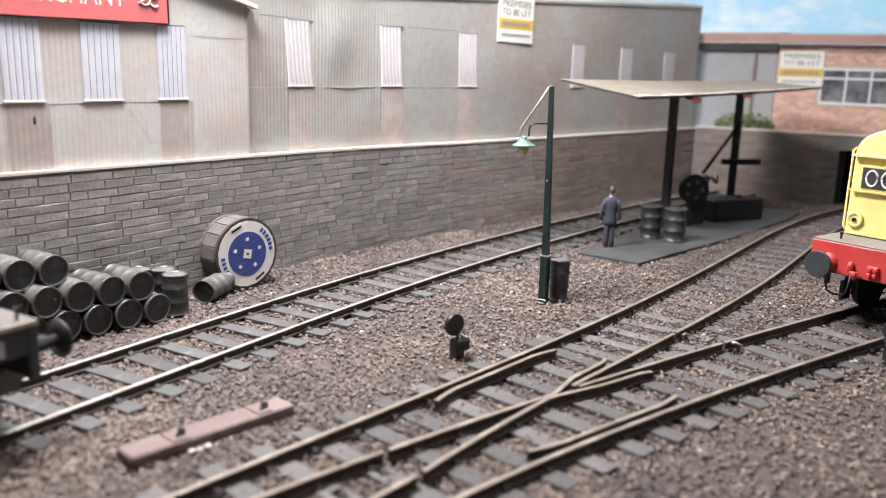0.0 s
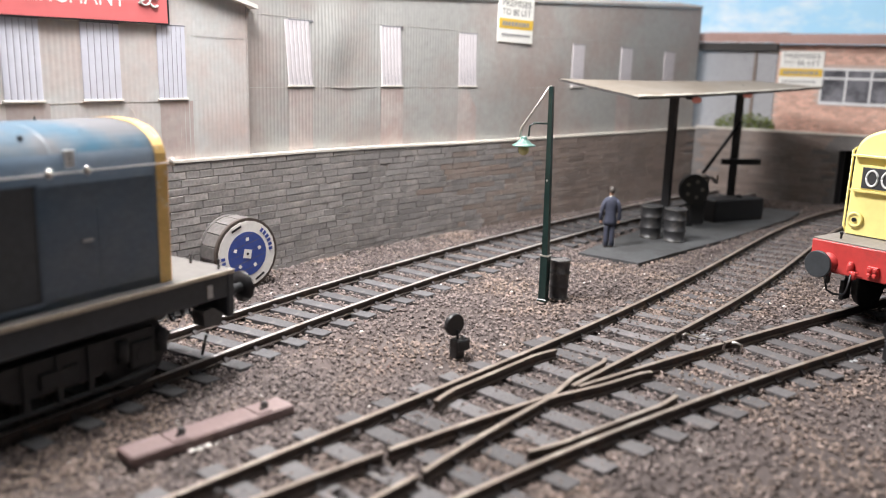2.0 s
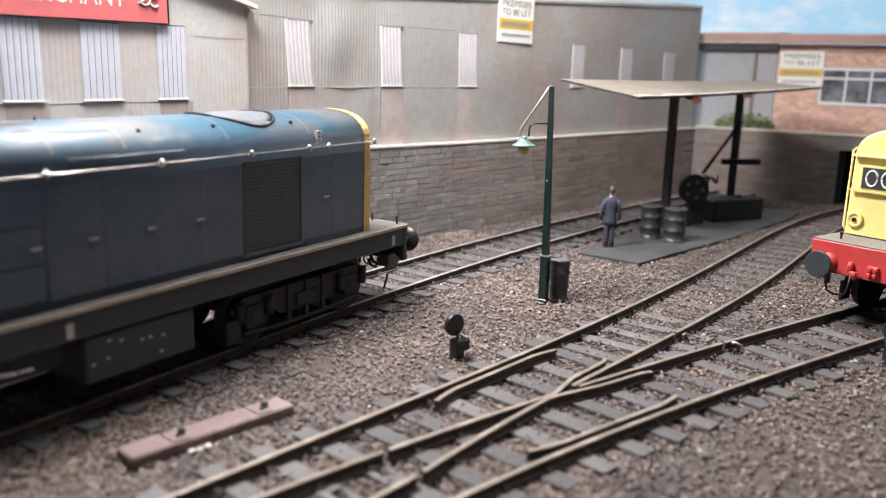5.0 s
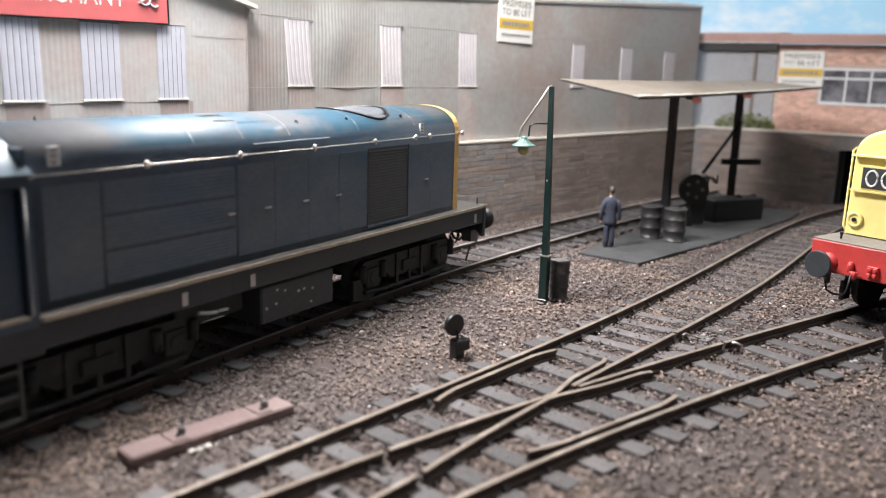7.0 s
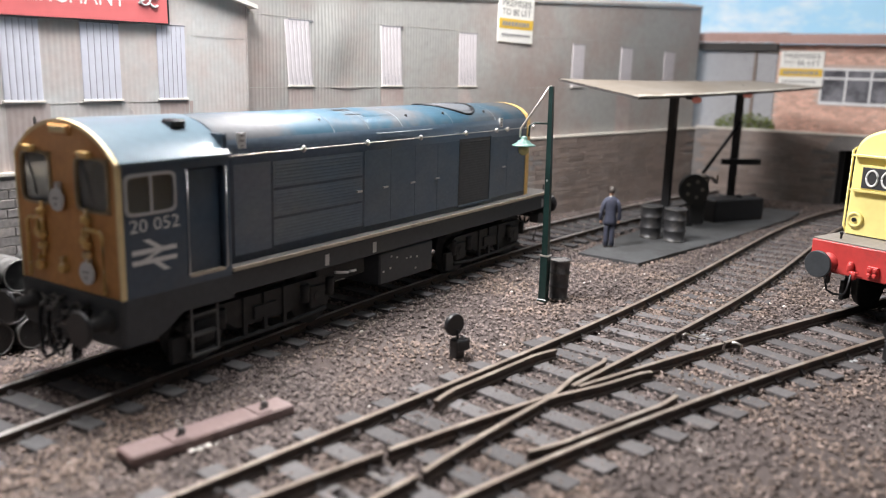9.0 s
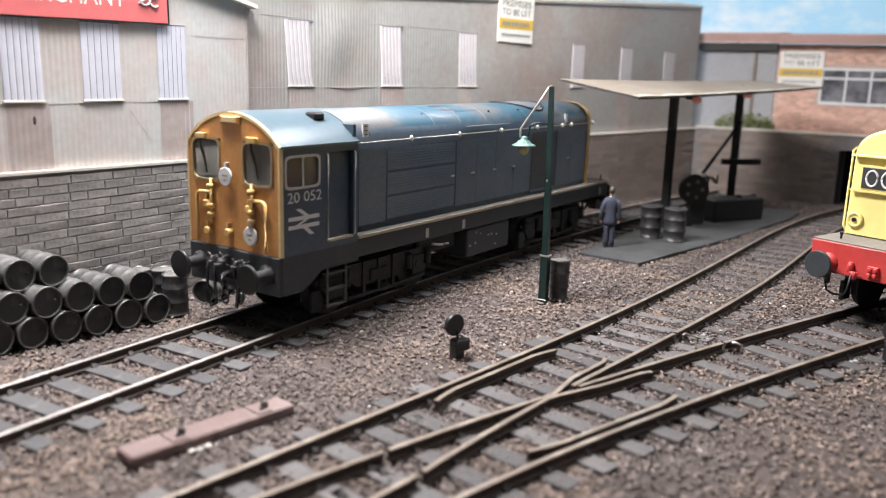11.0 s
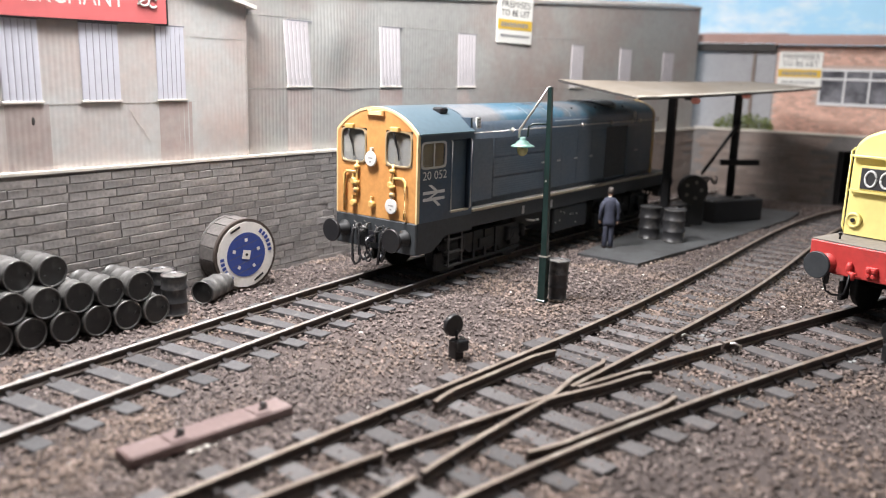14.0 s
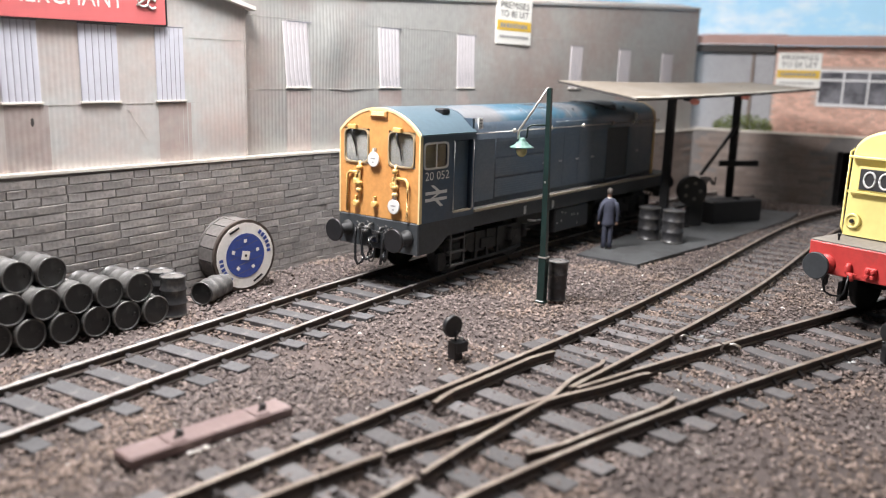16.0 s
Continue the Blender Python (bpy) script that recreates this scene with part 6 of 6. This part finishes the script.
def yellow_loco():
    """Only its nose end comes into view; it stands on the turnout's far road."""
    loco = thing("diesel_locomotive", pose(362.9, -121.3, 0, 0, 0, -22.5), "parked diesel locomotive with pale yellow nose and red beam", "locomotive")
    b = Mesher()
    b.box(6.0, 176, -16.2, 16.2, 11.6, 18.6, 0.3)
    part("underframe", b, SOLE_GREY, loco)
    b = Mesher()
    b.box(5.2, 6.4, -16.6, 16.6, 11.2, 19.3, 0.25)
    part("buffer_beam", b, BEAM_RED, loco, "red buffer beam")
    b = Mesher()
    b.box(5.4, 180, -16.5, 16.5, 19.3, 19.7, 0.1)
    part("footplate", b, DECK_GREY, loco, "dusty grey footplate")
    prof = arch(15.2, 20, 41.6, 48.8, 20, 2.2)
    b = Mesher()
    rings = []
    for x, k, tuck in ((17.0, 0.93, 0.975), (17.5, 0.97, 0.99), (18.6, 1.0, 1.0)):
        rings.append([(x + (z - 20) * 0.03, y * k, 20 + (z - 20) * tuck) for y, z in prof])
    rings.append([(40, y, z) for y, z in prof])
    b.solid(rings)
    nose = part("nose", b, PALE_YELLOW, loco, "pale yellow nose end")
    b = Mesher()
    b.solid([[(40.1, y, z) for y, z in prof], [(170, y, z) for y, z in prof]])
    part("hood", b, LOCO_GREEN, loco)
    b = Mesher()
    b.box(15.6, 17.6, -11.6, 11.6, 32.2, 38.6, 0.25)
    holder = part("headcode_box", b, PALE_YELLOW, nose)
    b = Mesher()
    b.box(15.35, 15.65, -11.0, 11.0, 32.7, 38.1, 0.1)
    plate = part("headcode_panel", b, INK, holder, "black headcode panel with white noughts")
    for y in (8.3, 4.3, -4.3, -8.3):
        b = Mesher()
        b.tube([(15.3, y + 1.45 * math.cos(a), 35.4 + 2.0 * math.sin(a)) for a in [2 * math.pi * k / 20 for k in range(21)]], 0.3, 6)
        digit = part("headcode_ring", b, WHITE_MARK, holder, "white painted nought")
    b = Mesher()
    b.box(15.2, 17.6, -14.5, 14.5, 40.6, 41.2, 0.1)
    b.box(15.6, 17.0, -14.0, 14.0, 31.6, 32.2)
    part("nose_seam", b, PALE_YELLOW, nose)
    for s in (-1, 1):
        b = Mesher()
        b.tube([(17.6, 14.6 * s, 20.4), (17.4, 15.3 * s, 22.0), (18.0, 15.4 * s, 42.0), (18.4, 14.6 * s, 42.8)], 0.32, 8)
        part("grab_rail", b, PALE_YELLOW, nose)
        b = Mesher()
        b.lathe([(2.1, 0), (2.1, -0.7), (1.5, -0.9), (1.4, -0.5)], (17.0, 12.0 * s, 24.0), axis="x", n=20)
        ring = part("marker_lamp", b, PALE_YELLOW, nose)
        b = Mesher()
        b.lathe([(0.55, 0), (0.55, -0.5)], (16.4, 12.0 * s, 24.0), axis="x", n=12)
        part("lamp_glass", b, BLACK_PAINT, ring)
        b = Mesher()
        b.lathe([(0.3, 20), (0.3, 21.0), (0.5, 21.2), (0.5, 21.8)], (8.0, 10.5 * s, 0), n=8)
        part("lamp_iron", b, BLACK_PAINT, loco)
    for y in (-11.6, 11.6):
        b = Mesher()
        b.lathe([(2.5, 5.4), (2.5, 4.8), (1.6, 4.6), (1.5, 1.8), (1.1, 1.7), (1.1, 0.2)], (0, y, 13.9), axis="x", n=20)
        stock = part("buffer", b, BEAM_RED, loco)
        b = Mesher()
        b.lathe([(3.3, 0), (3.5, 0.25), (3.5, 0.75), (1.2, 1.0)], (-0.2, y, 13.9), axis="x", n=28)
        part("buffer_head", b, SOLE_GREY, stock)
    b = Mesher()
    for y in (5.4,):
        b.lathe([(0.5, 12.4), (0.8, 13.0), (0.85, 14.2), (0.5, 15.2)], (4.6, y, 0), n=12)
        b.box(4.2, 5.4, y - 0.7, y + 0.5, 12.4, 13.2, 0.15)
        b.tube([(4.4, y, 12.8), (3.8, y - 1.4, 12.4), (3.8, y - 1.6, 11.0)], 0.5, 8)
        b.tube([(4.2, y - 2.4, 12.6), (4.0, y - 0.6, 12.8)], 0.3, 6)
    part("pipe_tap", b, BEAM_RED, loco)
    b = Mesher()
    b.tube([(4.2, 4.8, 12.6), (3.6, 4.9, 9.0), (3.6, 5.3, 7.2), (4.2, 6.4, 6.4), (4.6, 9.0, 6.0), (5.0, 11.0, 6.6), (5.2, 12.0, 9.5), (5.4, 12.2, 11.6)], 0.3, 8)
    b.tube([(4.6, 10.8, 11.6), (4.4, 10.9, 8.6)], 0.7, 8)
    part("brake_hose", b, BLACK_PAINT, loco)
    b = Mesher()
    b.box(4.4, 5.4, -1.6, 1.2, 12.2, 15.0, 0.15)
    for y in (-1.0, 0.4):
        for z in (12.8, 14.2):
            b.lathe([(0.55, 0), (0.6, -0.5), (0.4, -0.8)], (4.5, y, z), axis="x", n=10)
    part("jumper_socket", b, BEAM_RED, loco)
    wheels = wheel_shape()
    bogie(loco, 40, wheels)
    bogie(loco, 138, wheels)


def glue_smear(spots, seed, label):
    """Flat uneven puddles of dried glue, one object."""
    b = Mesher()
    rng = random.Random(seed)
    for x, y, long, wide, turn, z in spots:
        n = 14
        wave = [rng.uniform(0.6, 1.25) for _ in range(n)]
        rows = []
        for k, h in ((1.0, 0.0), (0.8, 0.22), (0.4, 0.34), (0.1, 0.3)):
            ring = []
            for q in range(n):
                a = 2 * math.pi * q / n
                u, v = long * k * wave[q] * math.cos(a), wide * k * wave[q] * math.sin(a)
                ring.append((x + u * math.cos(turn) - v * math.sin(turn), y + u * math.sin(turn) + v * math.cos(turn), z + h))
            rows.append(ring)
        b.solid(rows, smooth=True)
    tagged(part("glue_smear", b, GLUE), label, "glue", kind="stuff")


def yard_litter():
    """Dried glue along the turnout's rails and two bonding wires."""
    rng = random.Random(21)
    by_rail = [(340.2 + 1.1 * k + rng.uniform(-0.6, 0.6), -121.6 - 0.5 * k + rng.uniform(-0.9, 0.9), rng.uniform(0.8, 2.0), rng.uniform(0.35, 0.8), rng.uniform(-1.2, 0.4), -2.35) for k in range(7)]
    glue_smear(by_rail, 5, "thin smear of dried white glue on the ballast by the rail")
    by_frog = [(288.6 + rng.uniform(-1.2, 1.6), -101.4 + rng.uniform(-0.8, 0.8), rng.uniform(0.5, 1.1), rng.uniform(0.3, 0.6), rng.uniform(-1, 1), -2.25) for k in range(5)]
    by_frog += [(302.4, -105.2, 1.5, 0.6, -0.35, -2.0), (304.6, -106.4, 1.0, 0.5, -0.3, -2.1), (341.5, -90.0, 2.2, 0.7, -0.3, -2.3), (338.5, -91.6, 1.4, 0.6, 0.2, -2.3)]
    glue_smear(by_frog, 6, "shiny spots of dried glue between the turnout rails")
    b = Mesher()
    b.tube([(334, -97.0, -0.9), (333.6, -99.0, -0.2), (334.3, -100.4, -0.8), (335.5, -100.0, -2.3)], 0.32, 6)
    tagged(part("bonding_wire", b, BARE_METAL), "short bright wire loop soldered to the rail", "wire", "bonding wires")
    b = Mesher()
    b.tube([(333.2, -86.9, -0.7), (334.2, -87.3, -0.4), (335.2, -88.6, -1.0), (337.5, -90.4, -2.1), (340.6, -91.0, -2.3), (343.0, -92.6, -2.0)], 0.26, 6)
    tagged(part("bonding_wire", b, BARE_METAL), "thin bright wire run from a rail joint over the ballast", "wire", "bonding wires")


# ---- movement ----
TIMES = (0.0, 0.5, 1.0, 1.5, 2.0, 2.5, 3.0, 3.5, 4.0, 6.5, 7.0, 7.5, 8.0, 8.5, 9.0, 11.5, 12.0, 12.5, 13.0, 13.5, 14.0, 14.5, 16.0)
PLACES = (35.3, 45.8, 56.3, 67.1, 78.0, 88.6, 99.4, 109.9, 120.1, 173.4, 183.7, 194.3, 205.0, 215.4, 226.0, 279.0, 289.4, 299.9, 309.6, 318.2, 323.2, 324.7, 324.8)


def place_at(t):
    return float(np.interp(t, TIMES, PLACES))


def loco_pose(x):
    """Both bogies follow the rails: x is the cab-end buffer face along the siding."""
    a, b = x + 44.5, x + 142.5
    ya, yb = yard_y(a), yard_y(b)
    turn = math.atan2(yb - ya, b - a)
    m = Matrix.Translation((a, ya, 0)) @ Matrix.Rotation(turn, 4, "Z") @ Matrix.Translation((-44.5, 0, 0))
    return mm(m)


def motions(loco, sets):
    walk(loco, [(t, loco_pose(p)) for t, p in zip(TIMES, PLACES)])
    steps = [0.4 * k for k in range(36)] + [14.5, 16.0]
    for w, x in sets:
        walk(w, [(t, mm(Matrix.Translation((x, 0, 7.05)) @ Matrix.Rotation((place_at(t) - place_at(0)) / 7.0, 4, "Y"))) for t in steps])


room()
sheds()
brick_building()
cable_reel()
point_cover()
ground_signal()
yard_lamp()
figurine()
fuelling_point()
yellow_loco()
drums()
yard_litter()
train, wheel_sets = blue_loco()
tracks()
boundary_wall()
ballast()
motions(train, wheel_sets)
